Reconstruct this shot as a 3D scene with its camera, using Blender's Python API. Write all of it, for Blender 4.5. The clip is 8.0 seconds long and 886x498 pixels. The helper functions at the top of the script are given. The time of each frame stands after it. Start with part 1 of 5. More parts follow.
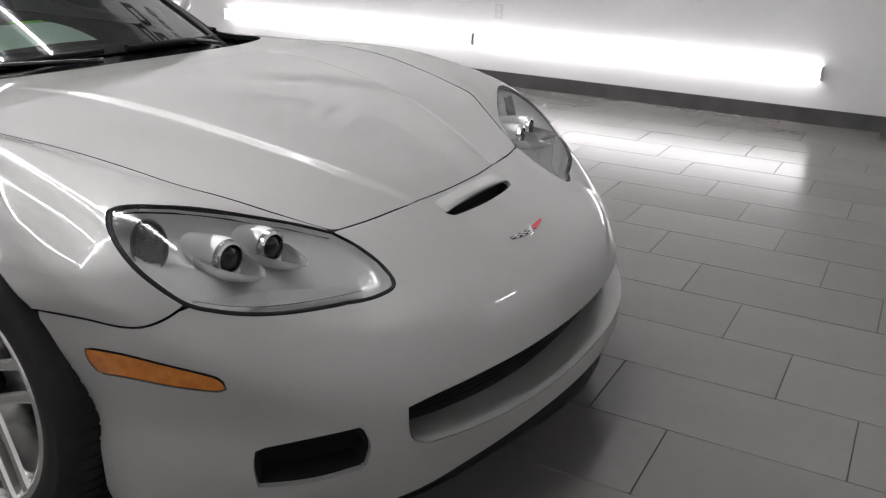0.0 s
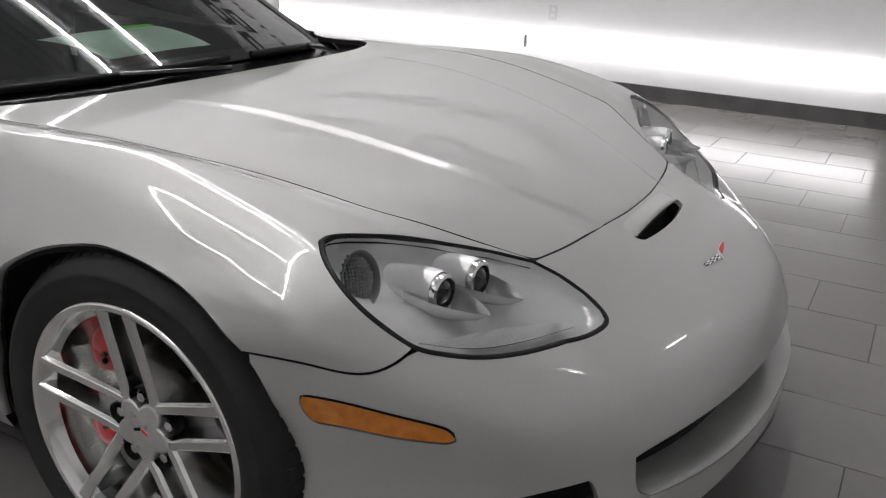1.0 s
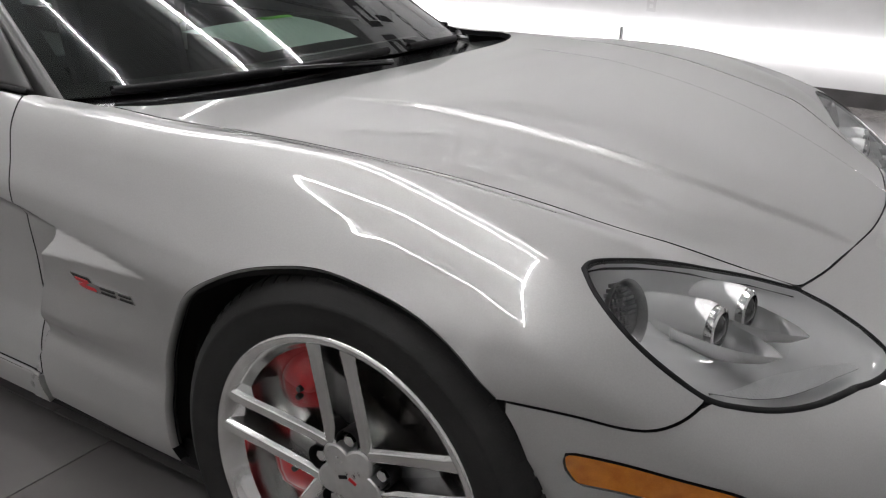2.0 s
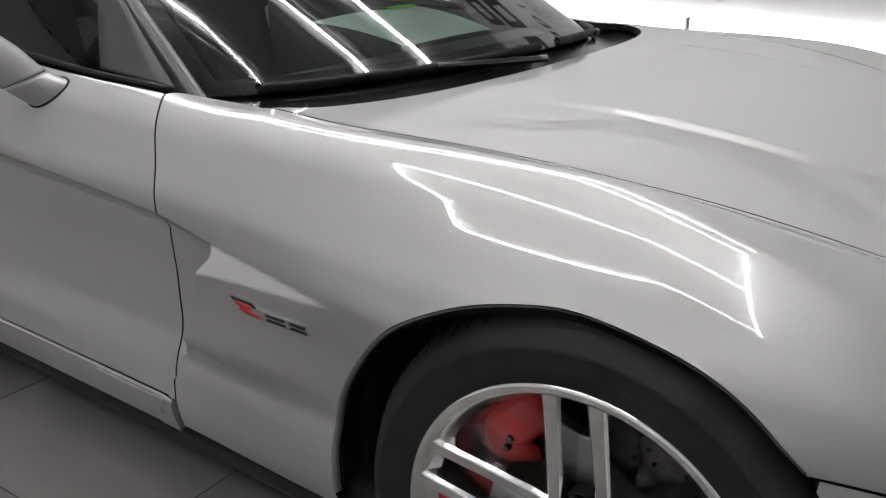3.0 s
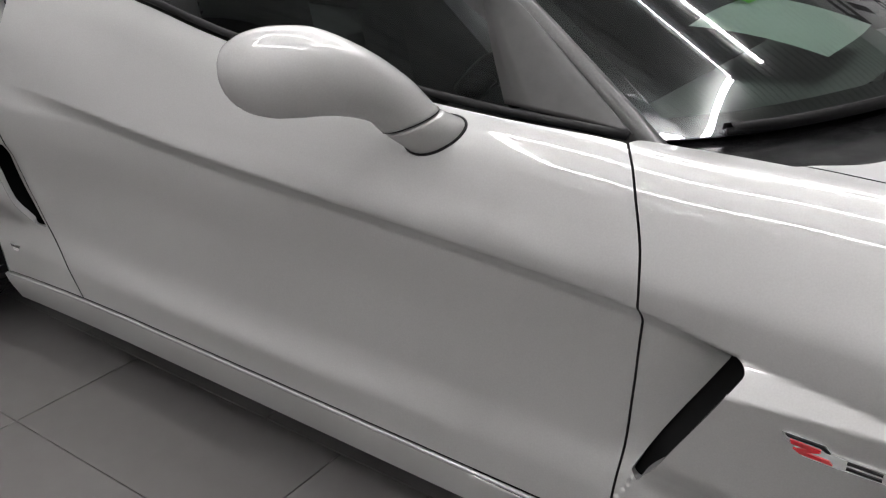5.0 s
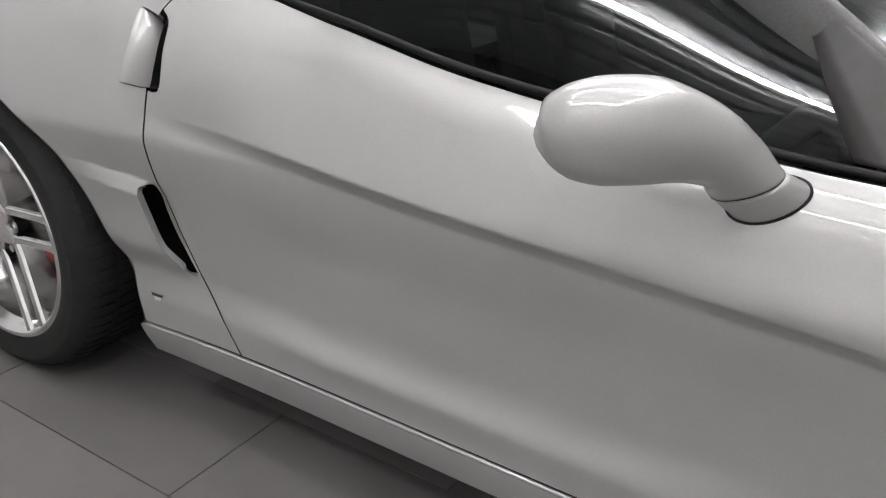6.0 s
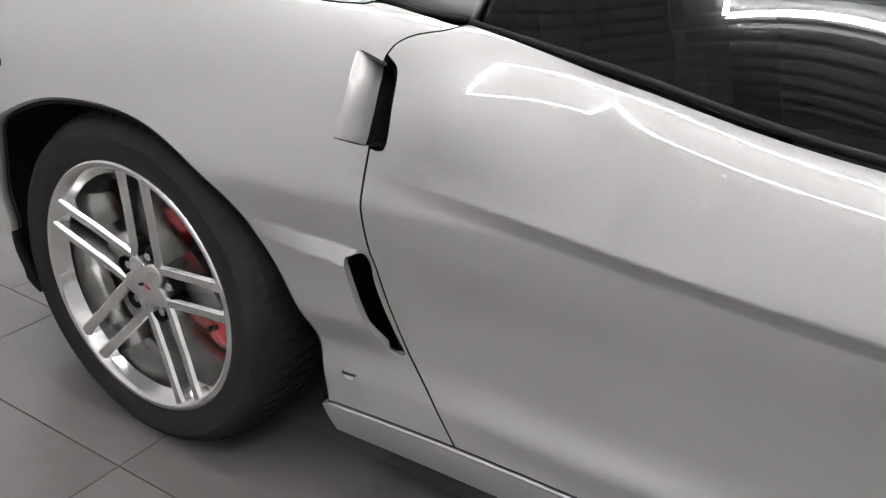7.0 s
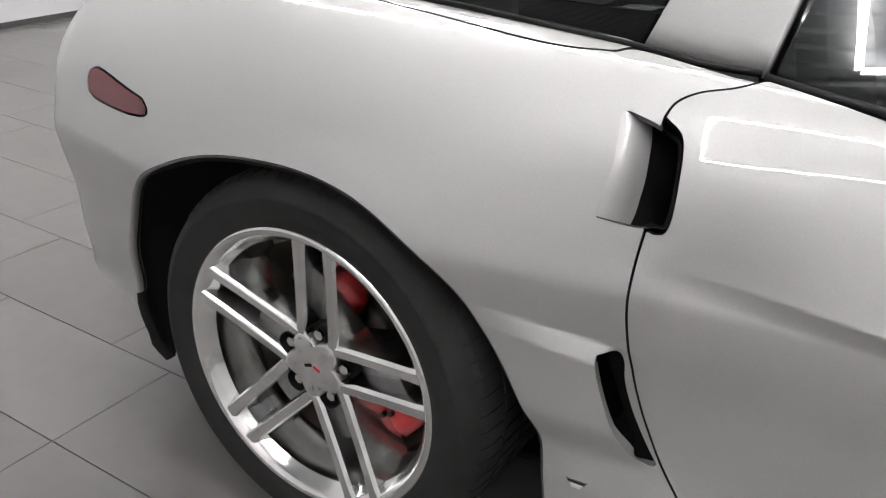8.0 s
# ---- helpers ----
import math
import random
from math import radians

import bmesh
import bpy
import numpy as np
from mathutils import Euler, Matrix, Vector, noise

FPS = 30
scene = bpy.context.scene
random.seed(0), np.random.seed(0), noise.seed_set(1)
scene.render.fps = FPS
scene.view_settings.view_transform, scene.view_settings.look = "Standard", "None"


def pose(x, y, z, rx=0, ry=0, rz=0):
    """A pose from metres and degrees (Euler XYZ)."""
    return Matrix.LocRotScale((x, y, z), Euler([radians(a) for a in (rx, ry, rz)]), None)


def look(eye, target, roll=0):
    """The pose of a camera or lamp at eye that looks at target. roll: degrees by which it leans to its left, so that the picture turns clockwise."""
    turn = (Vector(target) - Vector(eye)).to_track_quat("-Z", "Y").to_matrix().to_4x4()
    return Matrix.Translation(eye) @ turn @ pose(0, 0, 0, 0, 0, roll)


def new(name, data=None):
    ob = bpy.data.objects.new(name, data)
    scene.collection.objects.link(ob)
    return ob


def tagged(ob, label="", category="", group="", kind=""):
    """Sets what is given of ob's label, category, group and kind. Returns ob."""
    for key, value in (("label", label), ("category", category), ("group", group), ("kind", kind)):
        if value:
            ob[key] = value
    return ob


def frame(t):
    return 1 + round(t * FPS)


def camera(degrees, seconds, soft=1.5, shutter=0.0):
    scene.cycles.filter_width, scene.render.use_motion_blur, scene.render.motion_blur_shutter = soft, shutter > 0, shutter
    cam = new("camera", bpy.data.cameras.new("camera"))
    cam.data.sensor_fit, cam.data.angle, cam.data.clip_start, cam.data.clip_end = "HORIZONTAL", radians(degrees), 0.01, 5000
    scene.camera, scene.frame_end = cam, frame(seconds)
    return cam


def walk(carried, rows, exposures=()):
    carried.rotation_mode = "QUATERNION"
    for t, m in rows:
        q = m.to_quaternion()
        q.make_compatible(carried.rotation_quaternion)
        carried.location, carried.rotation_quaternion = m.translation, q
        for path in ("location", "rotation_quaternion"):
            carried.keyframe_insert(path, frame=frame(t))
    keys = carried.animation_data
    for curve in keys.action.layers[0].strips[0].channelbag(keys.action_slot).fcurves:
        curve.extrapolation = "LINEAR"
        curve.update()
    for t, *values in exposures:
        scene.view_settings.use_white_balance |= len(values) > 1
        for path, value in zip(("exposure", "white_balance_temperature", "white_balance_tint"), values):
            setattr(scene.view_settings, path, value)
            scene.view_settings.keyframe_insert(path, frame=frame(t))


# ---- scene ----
cam = camera(53.4, 8.0, soft=1.2, shutter=0.0)
PATH = [
    (0, (1.468, -1.77, 1.175), (0.583, -0.116, 0.482), 2.1),
    (0.5, (1.252, -1.794, 1.173), (0.392, -0.127, 0.479), 2.6),
    (1, (1.062, -1.815, 1.164), (0.174, -0.163, 0.468), 2.3),
    (1.5, (0.868, -1.801, 1.139), (-0.072, -0.179, 0.443), 2.0),
    (2, (0.693, -1.782, 1.122), (-0.285, -0.19, 0.409), 1.7),
    (2.2, (0.621, -1.778, 1.117), (-0.366, -0.197, 0.391), 1.9),
    (3.3, (0.223, -1.785, 1.1), (-0.773, -0.221, 0.35), 2.2),
    (3.5, (0.143, -1.787, 1.102), (-0.847, -0.226, 0.338), 2.2),
    (4, (-0.057, -1.791, 1.098), (-1.055, -0.238, 0.327), 2.2),
    (4.5, (-0.245, -1.806, 1.089), (-1.251, -0.262, 0.309), 2.0),
    (5, (-0.467, -1.814, 1.112), (-1.483, -0.303, 0.283), 1.0),
    (5.2, (-0.558, -1.827, 1.12), (-1.567, -0.319, 0.279), 1.0),
    (6.3, (-1.083, -1.849, 1.124), (-2.064, -0.329, 0.272), 1.3),
    (6.5, (-1.174, -1.853, 1.125), (-2.154, -0.333, 0.27), 1.3),
    (7, (-1.423, -1.868, 1.141), (-2.393, -0.341, 0.287), 1.6),
    (7.5, (-1.628, -1.854, 1.154), (-2.606, -0.338, 0.289), 1.3),
    (8, (-1.864, -1.841, 1.156), (-2.833, -0.32, 0.292), 1.4),
]
EXPO = [(0.0, .16), (1.0, .16), (2.0, .14), (3.5, .28), (4.0, .41), (5.0, .57), (6.5, .71), (8.0, .73)]
walk(cam, [(t, look(e, g, r)) for t, e, g, r in PATH], exposures=EXPO)

# ---- light ----
world = bpy.data.worlds.new("world")
scene.world = world
world.use_nodes = True
world.node_tree.nodes["Background"].inputs[0].default_value = (0.8, 0.85, 0.9, 1)
world.node_tree.nodes["Background"].inputs[1].default_value = 0.02
LED = 38.0
WASH = 6.0
scene.view_settings.exposure = 0.0


# ---- materials ----
def mat(name, base=(.5, .5, .5), rough=.5, metal=0.0, coat=0.0, emit=None, power=0.0, spec=.5):
    m = bpy.data.materials.new(name)
    m.use_nodes = True
    b = m.node_tree.nodes["Principled BSDF"]
    b.inputs["Base Color"].default_value = (*base, 1)
    b.inputs["Roughness"].default_value = rough
    b.inputs["Metallic"].default_value = metal
    b.inputs["Coat Weight"].default_value = coat
    b.inputs["Coat Roughness"].default_value = .03
    b.inputs["Specular IOR Level"].default_value = spec
    if emit:
        b.inputs["Emission Color"].default_value = (*emit, 1)
        b.inputs["Emission Strength"].default_value = power
    return m


def node(m, kind, **values):
    n = m.node_tree.nodes.new(kind)
    for key, value in values.items():
        n.inputs[key.replace("_", " ")].default_value = value
    return n


def grain(m, low, high, scale, detail=4.0, rough=None, bump=0.0, bump_scale=None, stretch=None, fine=0.0):
    """Vary base colour between low and high by noise at two scales; optional roughness range and bump."""
    t, b = m.node_tree, m.node_tree.nodes["Principled BSDF"]
    co = t.nodes.new("ShaderNodeTexCoord")
    src = co.outputs["Object"]
    if stretch:
        mp = t.nodes.new("ShaderNodeMapping")
        mp.inputs["Scale"].default_value = stretch
        t.links.new(src, mp.inputs["Vector"])
        src = mp.outputs["Vector"]
    n1 = node(m, "ShaderNodeTexNoise", Scale=scale, Detail=detail)
    n2 = node(m, "ShaderNodeTexNoise", Scale=scale * 14, Detail=3.0)
    add = t.nodes.new("ShaderNodeMath")
    add.operation = "MULTIPLY_ADD"
    add.inputs[1].default_value = .35 + fine
    for n in (n1, n2):
        t.links.new(src, n.inputs["Vector"])
    t.links.new(n2.outputs["Fac"], add.inputs[0])
    t.links.new(n1.outputs["Fac"], add.inputs[2])
    r = t.nodes.new("ShaderNodeMapRange")
    r.inputs["From Min"].default_value, r.inputs["From Max"].default_value = .45, .92 + fine * .5
    t.links.new(add.outputs[0], r.inputs["Value"])
    mix = t.nodes.new("ShaderNodeMix")
    mix.data_type = "RGBA"
    mix.inputs["A"].default_value, mix.inputs["B"].default_value = (*low, 1), (*high, 1)
    t.links.new(r.outputs["Result"], mix.inputs["Factor"])
    t.links.new(mix.outputs["Result"], b.inputs["Base Color"])
    if rough:
        q = t.nodes.new("ShaderNodeMapRange")
        q.inputs["To Min"].default_value, q.inputs["To Max"].default_value = rough
        t.links.new(r.outputs["Result"], q.inputs["Value"])
        t.links.new(q.outputs["Result"], b.inputs["Roughness"])
    if bump:
        n3 = node(m, "ShaderNodeTexNoise", Scale=bump_scale or scale * 10, Detail=3.0)
        t.links.new(src, n3.inputs["Vector"])
        u = t.nodes.new("ShaderNodeBump")
        u.inputs["Strength"].default_value, u.inputs["Distance"].default_value = bump, .002
        t.links.new(n3.outputs["Fac"], u.inputs["Height"])
        t.links.new(u.outputs["Normal"], b.inputs["Normal"])
    return m


def glass(name, tint, gloss_rough=.0, ior=1.5):
    """A thin pane: tinted see-through with a Fresnel gloss."""
    m = bpy.data.materials.new(name)
    m.use_nodes = True
    t = m.node_tree
    t.nodes.clear()
    out = t.nodes.new("ShaderNodeOutputMaterial")
    tr, gl, fr, mx = (t.nodes.new(k) for k in ("ShaderNodeBsdfTransparent", "ShaderNodeBsdfGlossy", "ShaderNodeFresnel", "ShaderNodeMixShader"))
    tr.inputs[0].default_value = (*tint, 1)
    gl.inputs["Roughness"].default_value = gloss_rough
    fr.inputs["IOR"].default_value = ior
    t.links.new(fr.outputs[0], mx.inputs[0])
    t.links.new(tr.outputs[0], mx.inputs[1])
    t.links.new(gl.outputs[0], mx.inputs[2])
    t.links.new(mx.outputs[0], out.inputs[0])
    return m


paint = mat("silver_paint", (.46, .46, .45), .48, .45, 1.0)
paint.node_tree.nodes["Principled BSDF"].inputs["Coat Roughness"].default_value = .012
paint.node_tree.nodes["Principled BSDF"].inputs["Coat IOR"].default_value = 1.62
grain(paint, (.435, .435, .425), (.47, .47, .46), 420, 2.0)
black = mat("black_plastic", (.006, .006, .0065), .45, spec=.25)
grain(black, (.004, .004, .0045), (.009, .009, .0095), 30, rough=(.38, .6))
# near black; in openings it puts their shade into the colour
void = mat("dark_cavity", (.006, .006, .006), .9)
gloss_black = mat("gloss_black", (.01, .01, .01), .12, 0, .6)
cowl_mat = mat("satin_black_cowl", (.008, .008, .009), .2)
grain(cowl_mat, (.006, .006, .0065), (.011, .011, .0115), 40, rough=(.14, .26))
rubber = mat("tyre_rubber", (.018, .018, .018), .62, spec=.16)
grain(rubber, (.019, .019, .0185), (.031, .0305, .030), 25, rough=(.6, .8), bump=.25, bump_scale=300)
alloy = mat("polished_alloy", (.80, .80, .79), .12, 1.0)
grain(alloy, (.72, .72, .71), (.84, .84, .83), 18, rough=(.08, .24))
cast = mat("cast_alloy", (.5, .5, .5), .35, 1.0)
grain(cast, (.32, .32, .32), (.5, .5, .5), 30, rough=(.3, .5))
satin = mat("satin_alloy", (.66, .66, .65), .3, .9)
grain(satin, (.60, .60, .59), (.70, .70, .69), 60, rough=(.26, .36))
iron = mat("brake_iron", (.25, .24, .23), .4, .9)
grain(iron, (.055, .050, .046), (.11, .104, .10), 60, rough=(.38, .58))
rust = mat("rusty_barrel", (.10, .085, .07), .7, .3)
grain(rust, (.05, .045, .04), (.16, .13, .10), 14, rough=(.5, .85), bump=.3)
red = mat("red_caliper", (.55, .012, .018), .3, 0, .6)
grain(red, (.45, .008, .014), (.62, .018, .022), 20)
red_lens = mat("red_marker", (.10, .006, .012), .18, 0, .8)
grain(red_lens, (.085, .005, .010), (.13, .010, .016), 120)
amber = mat("amber_marker", (.62, .20, .015), .2, 0, .9)
grain(amber, (.50, .15, .010), (.70, .24, .02), 45)
chrome = mat("chrome", (.82, .82, .82), .07, 1.0)
bezel = mat("lamp_bezel", (.90, .90, .90), .2, .12)
grain(bezel, (.87, .87, .87), (.92, .92, .92), 25, rough=(.14, .24))
reflector = mat("lamp_reflector", (.78, .78, .78), .15, .6)
white_ink = mat("white_ink", (.7, .7, .7), .4)
red_ink = mat("red_ink", (.60, .012, .02), .3, 0, .5)
lens_glass = glass("clear_lens", (.975, .98, .98), .0, 1.42)
window_glass = glass("window_glass", (.70, .80, .75), .0, 2.0)
side_glass = glass("side_glass", (.38, .43, .41), .0, 1.8)
trim_grey = mat("satin_pillar_trim", (.10, .10, .10), .42)
grain(trim_grey, (.045, .044, .043), (.062, .061, .059), 40, rough=(.36, .5))
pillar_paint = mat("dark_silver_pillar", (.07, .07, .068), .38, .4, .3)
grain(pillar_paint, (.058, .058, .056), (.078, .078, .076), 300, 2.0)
cloth = mat("dark_interior", (.03, .03, .032), .8)
grain(cloth, (.02, .02, .022), (.045, .045, .047), 50, rough=(.7, .9))
fluted = mat("fluted_reflector", (.84, .84, .84), .3, .2)
wv = node(fluted, "ShaderNodeTexWave", Scale=55.0, Distortion=0.0)
wv2 = node(fluted, "ShaderNodeTexWave", Scale=55.0, Distortion=0.0)
wv2.bands_direction = "Y"
mx_ = fluted.node_tree.nodes.new("ShaderNodeMath")
mx_.operation = "MAXIMUM"
bp_ = node(fluted, "ShaderNodeBump", Strength=.5, Distance=.002)
co_ = fluted.node_tree.nodes.new("ShaderNodeTexCoord")
for n_ in (wv, wv2):
    fluted.node_tree.links.new(co_.outputs["Object"], n_.inputs["Vector"])
fluted.node_tree.links.new(wv.outputs["Fac"], mx_.inputs[0])
fluted.node_tree.links.new(wv2.outputs["Fac"], mx_.inputs[1])
fluted.node_tree.links.new(mx_.outputs[0], bp_.inputs["Height"])
fluted.node_tree.links.new(bp_.outputs["Normal"], fluted.node_tree.nodes["Principled BSDF"].inputs["Normal"])


# ---- building blocks ----
def finish(name, bm, material, parent=None, label="", smooth=False):
    me = bpy.data.meshes.new(name)
    bm.normal_update()
    bm.to_mesh(me)
    bm.free()
    for m in (material if isinstance(material, (list, tuple)) else [material]):
        me.materials.append(m)
    if smooth:
        me.shade_smooth()
    ob = new(name, me)
    if parent:
        ob.parent = parent
        ob.matrix_parent_inverse = parent.matrix_basis.inverted()
    return tagged(ob, label)


def part(name, bm, material, parent, label="", smooth=False):
    return finish(name, bm, material, parent, label, smooth)


def thing(name, label, category, kind="", group=""):
    ob = new(name)
    ob.empty_display_size = .1
    return tagged(ob, label, category, group, kind)


def box(bm, lo, hi, bevel=0.0, m=None):
    r = bmesh.ops.create_cube(bm, size=1)
    c = [(a + b) / 2 for a, b in zip(lo, hi)]
    s = [b - a for a, b in zip(lo, hi)]
    mat4 = Matrix.Translation(c) @ Matrix.Diagonal((*s, 1))
    bmesh.ops.transform(bm, matrix=(m @ mat4) if m else mat4, verts=r["verts"])
    if bevel:
        e = list({e for v in r["verts"] for e in v.link_edges})
        bmesh.ops.bevel(bm, geom=e, offset=bevel, segments=2, affect="EDGES", profile=.6)
    return bm


def sheet(bm, rows, closed=False, flip=False):
    """Quads between rows of points of equal length."""
    vs = [[bm.verts.new(p) for p in row] for row in rows]
    for a, b in zip(vs, vs[1:]):
        n = len(a)
        for i in range(n if closed else n - 1):
            j = (i + 1) % n
            f = (a[i], a[j], b[j], b[i])
            bm.faces.new(f[::-1] if flip else f)
    return vs


def lathe(bm, profile, n=64, flip=False):
    """Turn (radius, y) pairs round the y axis."""
    rows = [[(r * math.cos(2 * math.pi * i / n), y, r * math.sin(2 * math.pi * i / n)) for i in range(n)] for r, y in profile]
    return sheet(bm, rows, True, flip)


def spline(points, step=.01):
    """A smooth line through points, sampled about every step metres."""
    p = np.asarray(points, float)
    if len(p) == 2:
        n = max(2, int(np.linalg.norm(p[1] - p[0]) / step) + 1)
        return p[0] + (p[1] - p[0]) * np.linspace(0, 1, n)[:, None]
    q = np.vstack([2 * p[0] - p[1], p, 2 * p[-1] - p[-2]])
    out = []
    for i in range(1, len(q) - 2):
        n = max(2, int(np.linalg.norm(q[i + 1] - q[i]) / step) + 1)
        for t in np.linspace(0, 1, n, endpoint=False):
            a, b, c, d = q[i - 1], q[i], q[i + 1], q[i + 2]
            out.append(.5 * (2 * b + (c - a) * t + (2 * a - 5 * b + 4 * c - d) * t * t + (3 * b - a - 3 * c + d) * t ** 3))
    out.append(p[-1])
    return np.array(out)


def tube(bm, points, radius, n=10):
    """A round bar along points; radius a number or one for each point."""
    pts = [Vector(p) for p in points]
    rr = radius if isinstance(radius, (list, tuple)) else [radius] * len(pts)
    rows = []
    up = Vector((0, 0, 1))
    for i, p in enumerate(pts):
        d = (pts[min(i + 1, len(pts) - 1)] - pts[max(i - 1, 0)]).normalized()
        s = d.cross(up if abs(d.z) < .95 else Vector((1, 0, 0))).normalized()
        u = s.cross(d)
        rows.append([p + (s * math.cos(a) + u * math.sin(a)) * rr[i] for a in [2 * math.pi * k / n for k in range(n)]])
    vs = sheet(bm, rows, True)
    bm.faces.new(vs[0][::-1])
    bm.faces.new(vs[-1])
    return bm


# ---- shape of the painted skin ----
def sp(x, xs, ys):
    """Smooth curve through the given stations (monotone between them)."""
    xs, ys = np.asarray(xs, float), np.asarray(ys, float)
    h = np.diff(xs)
    d = np.diff(ys) / h
    m = np.concatenate([[d[0]], np.where(d[:-1] * d[1:] > 0, 2 * d[:-1] * d[1:] / (d[:-1] + d[1:] + 1e-12), 0), [d[-1]]])
    x = np.clip(np.asarray(x, float), xs[0], xs[-1])
    i = np.clip(np.searchsorted(xs, x) - 1, 0, len(xs) - 2)
    t = (x - xs[i]) / h[i]
    return (ys[i] * (1 + 2 * t) * (1 - t) ** 2 + m[i] * h[i] * t * (1 - t) ** 2
            + ys[i + 1] * t * t * (3 - 2 * t) + m[i + 1] * h[i] * t * t * (t - 1))


def ease(a, b, x):
    t = np.clip((x - a) / (b - a), 0, 1)
    return t * t * (3 - 2 * t)


def flank(x, z):
    """Half width of the car at station x and height z, without the rounding of nose and tail."""
    w = sp(z, [.08, .15, .22, .28, .36, .46, .58, .62, .68, .74, .80, .90, 1.0], [.80, .845, .862, .860, .846, .850, .873, .876, .858, .833, .802, .745, .69])
    w = w + .066 * np.exp(-np.abs((x + .04) / np.where(x < -.04, .50, .52 - .10 * ease(.48, .56, z))) ** 2.4) * sp(z, [.1, .3, .45, .57, .62, .66, .70, .74, .78, .9], [.1, .60, 1.08, 1.27, 1.0, .80, .575, .33, .11, .0])
    w = w + .086 * np.exp(-np.abs((x + 2.74) / np.where(x > -2.74, .43, .52)) ** 2.4) * sp(z, [.1, .3, .45, .62, .75, .95], [.1, .55, .85, 1, .75, .2])
    w = w + .0055 * np.exp(-((z - .285) / .028) ** 2) * ease(1.0, 1.5, -x) * (1 - ease(1.85, 2.1, -x))
    w = w + .006 * ((z - .42) / (w - .4) < -.4272) * (x < -.817)
    w = w + ease(1.85, 2.15, -x) * (.046 * ease(.64, .80, z) + ease(2.0, 2.3, -x) * (.046 * (ease(.52, .86, z) - ease(.64, .80, z)) + .014 * np.exp(-((z - .42) / .11) ** 2)))
    # crease along the door, with a hollow below it
    zc = sp(x, [-2.3, -2.05, -1.62, -1.03, -.8, -.68, -.5], [.695, .667, .635, .610, .596, .578, .56])
    s = zc - z
    s = .5 * (s + np.sqrt(s * s + .0000012))
    g = -.672 - (.572 - z) * .48 - x
    fade = ease(-2.2, -1.85, x) * np.where(g < 0, 0, 1) * (1 - ease(-.68, -.55, x) * (z > .58))
    w = w - .023 * fade * (1 - (1 - np.clip(s / .031, 0, 1)) ** 1.55) * np.exp(-np.clip(s - .031, 0, 9) / .17)
    # fender panel that stands proud behind the front wheel, and the skin that dives in behind it
    taper = np.clip((-.395 - x) / .28, 0, 1)
    low = np.clip((.575 - (x + .675) * .058 - z) / (.034 * taper + .003), 0, 1) * ease(.315, .40, z)
    e = ease(-.005, .003, g)
    w = w + low * ((1 - e) * .040 * taper - e * .014 * (1 - ease(0, .1, g)))
    # lower scoop ahead of the rear wheel
    s = x - sp(z, [.30, .34, .36, .42, .48, .54], [-2.085, -2.125, -2.148, -2.176, -2.197, -2.206])
    e = ease(-.006, .004, s)
    w = w + ((1 - e) * .020 - e * .008 * (1 - ease(0, .05, s))) * np.clip((.545 - (x + 2.2) * .10 - z) / .028, 0, 1) ** .8 * ease(-2.46, -2.24, x) * ease(.345, .42, z)
    return w


def crest(x, a):
    """Height of the upper surfaces at station x and distance a from the centre line."""
    c = sp(x, [-3.6, -3.4, -2.9, -2.2, -1.85, -1.6, -1.2, -.85, -.62, -.35, -.25, -.15, -.05, .05, .15, .25, .35, .45, .55, .65, .744, .85, .93, 1.0],
           [.88, .90, .925, .90, .862, .818, .782, .776, .784, .784, .7819, .7756, .7651, .7504, .7315, .7084, .6811, .6496, .6139, .573, .530, .473, .42, .38])
    # fender crowns outside the bonnet joint
    fs = sp(x, [-.9, -.672, -.4, -.17, .02, .19, .345, .42, .5], [.745, .745, .725, .700, .660, .618, .544, .493, .435])
    amp = sp(x, [-1.0, -.65, -.3, 0, .2, .4, .65], [0, .003, .016, .026, .022, .006, 0])
    c = c + amp * ease(fs + .006, fs + .105, a)
    c = c - .019 * ease(-1.0, -.7, x) * np.clip(a, 0, .84) ** 2
    c = c - .22 * ease(.25, .7, x) * np.clip(a, 0, .55) ** 2
    # raised centre of the bonnet
    bw = sp(x, [-.7, -.26, 0, .2, .4, .57, .9], [.50, .41, .37, .33, .26, .19, .15])
    c = c + .008 * ease(-.42, -.12, x) * (1 - ease(.45, .62, x)) * (1 - ease(bw - .010, bw + .010, a))
    return c


def F(x, y, z, gap=0.0):
    """Signed distance, roughly, from the painted skin."""
    a = np.abs(y)
    wm = flank(x, z)
    lf = .662 - .10 * ease(.45, .62, z) + .008 * ease(.33, .26, z)
    q = (np.clip(x - .25, 0, 9) / lf) ** 2.5 + (np.clip(-3.28 - x, 0, 9) / .265) ** 2.5
    d1 = (np.sqrt(q + (a / wm) ** 2 + 1e-9) - 1) * .9
    d2 = (z - crest(x, a)) * .96
    k = sp(x, [-3.4, -2.7, -2.2, -1.9, -1.0, -.6, 0, .4, .8], [.16, .17, .12, .07, .055, .05, .05, .085, .14])
    u, v = np.maximum(d1 + k, 0), np.maximum(d2 + k, 0)
    return np.minimum(np.maximum(d1, d2), -k) + np.sqrt(u * u + v * v) + gap


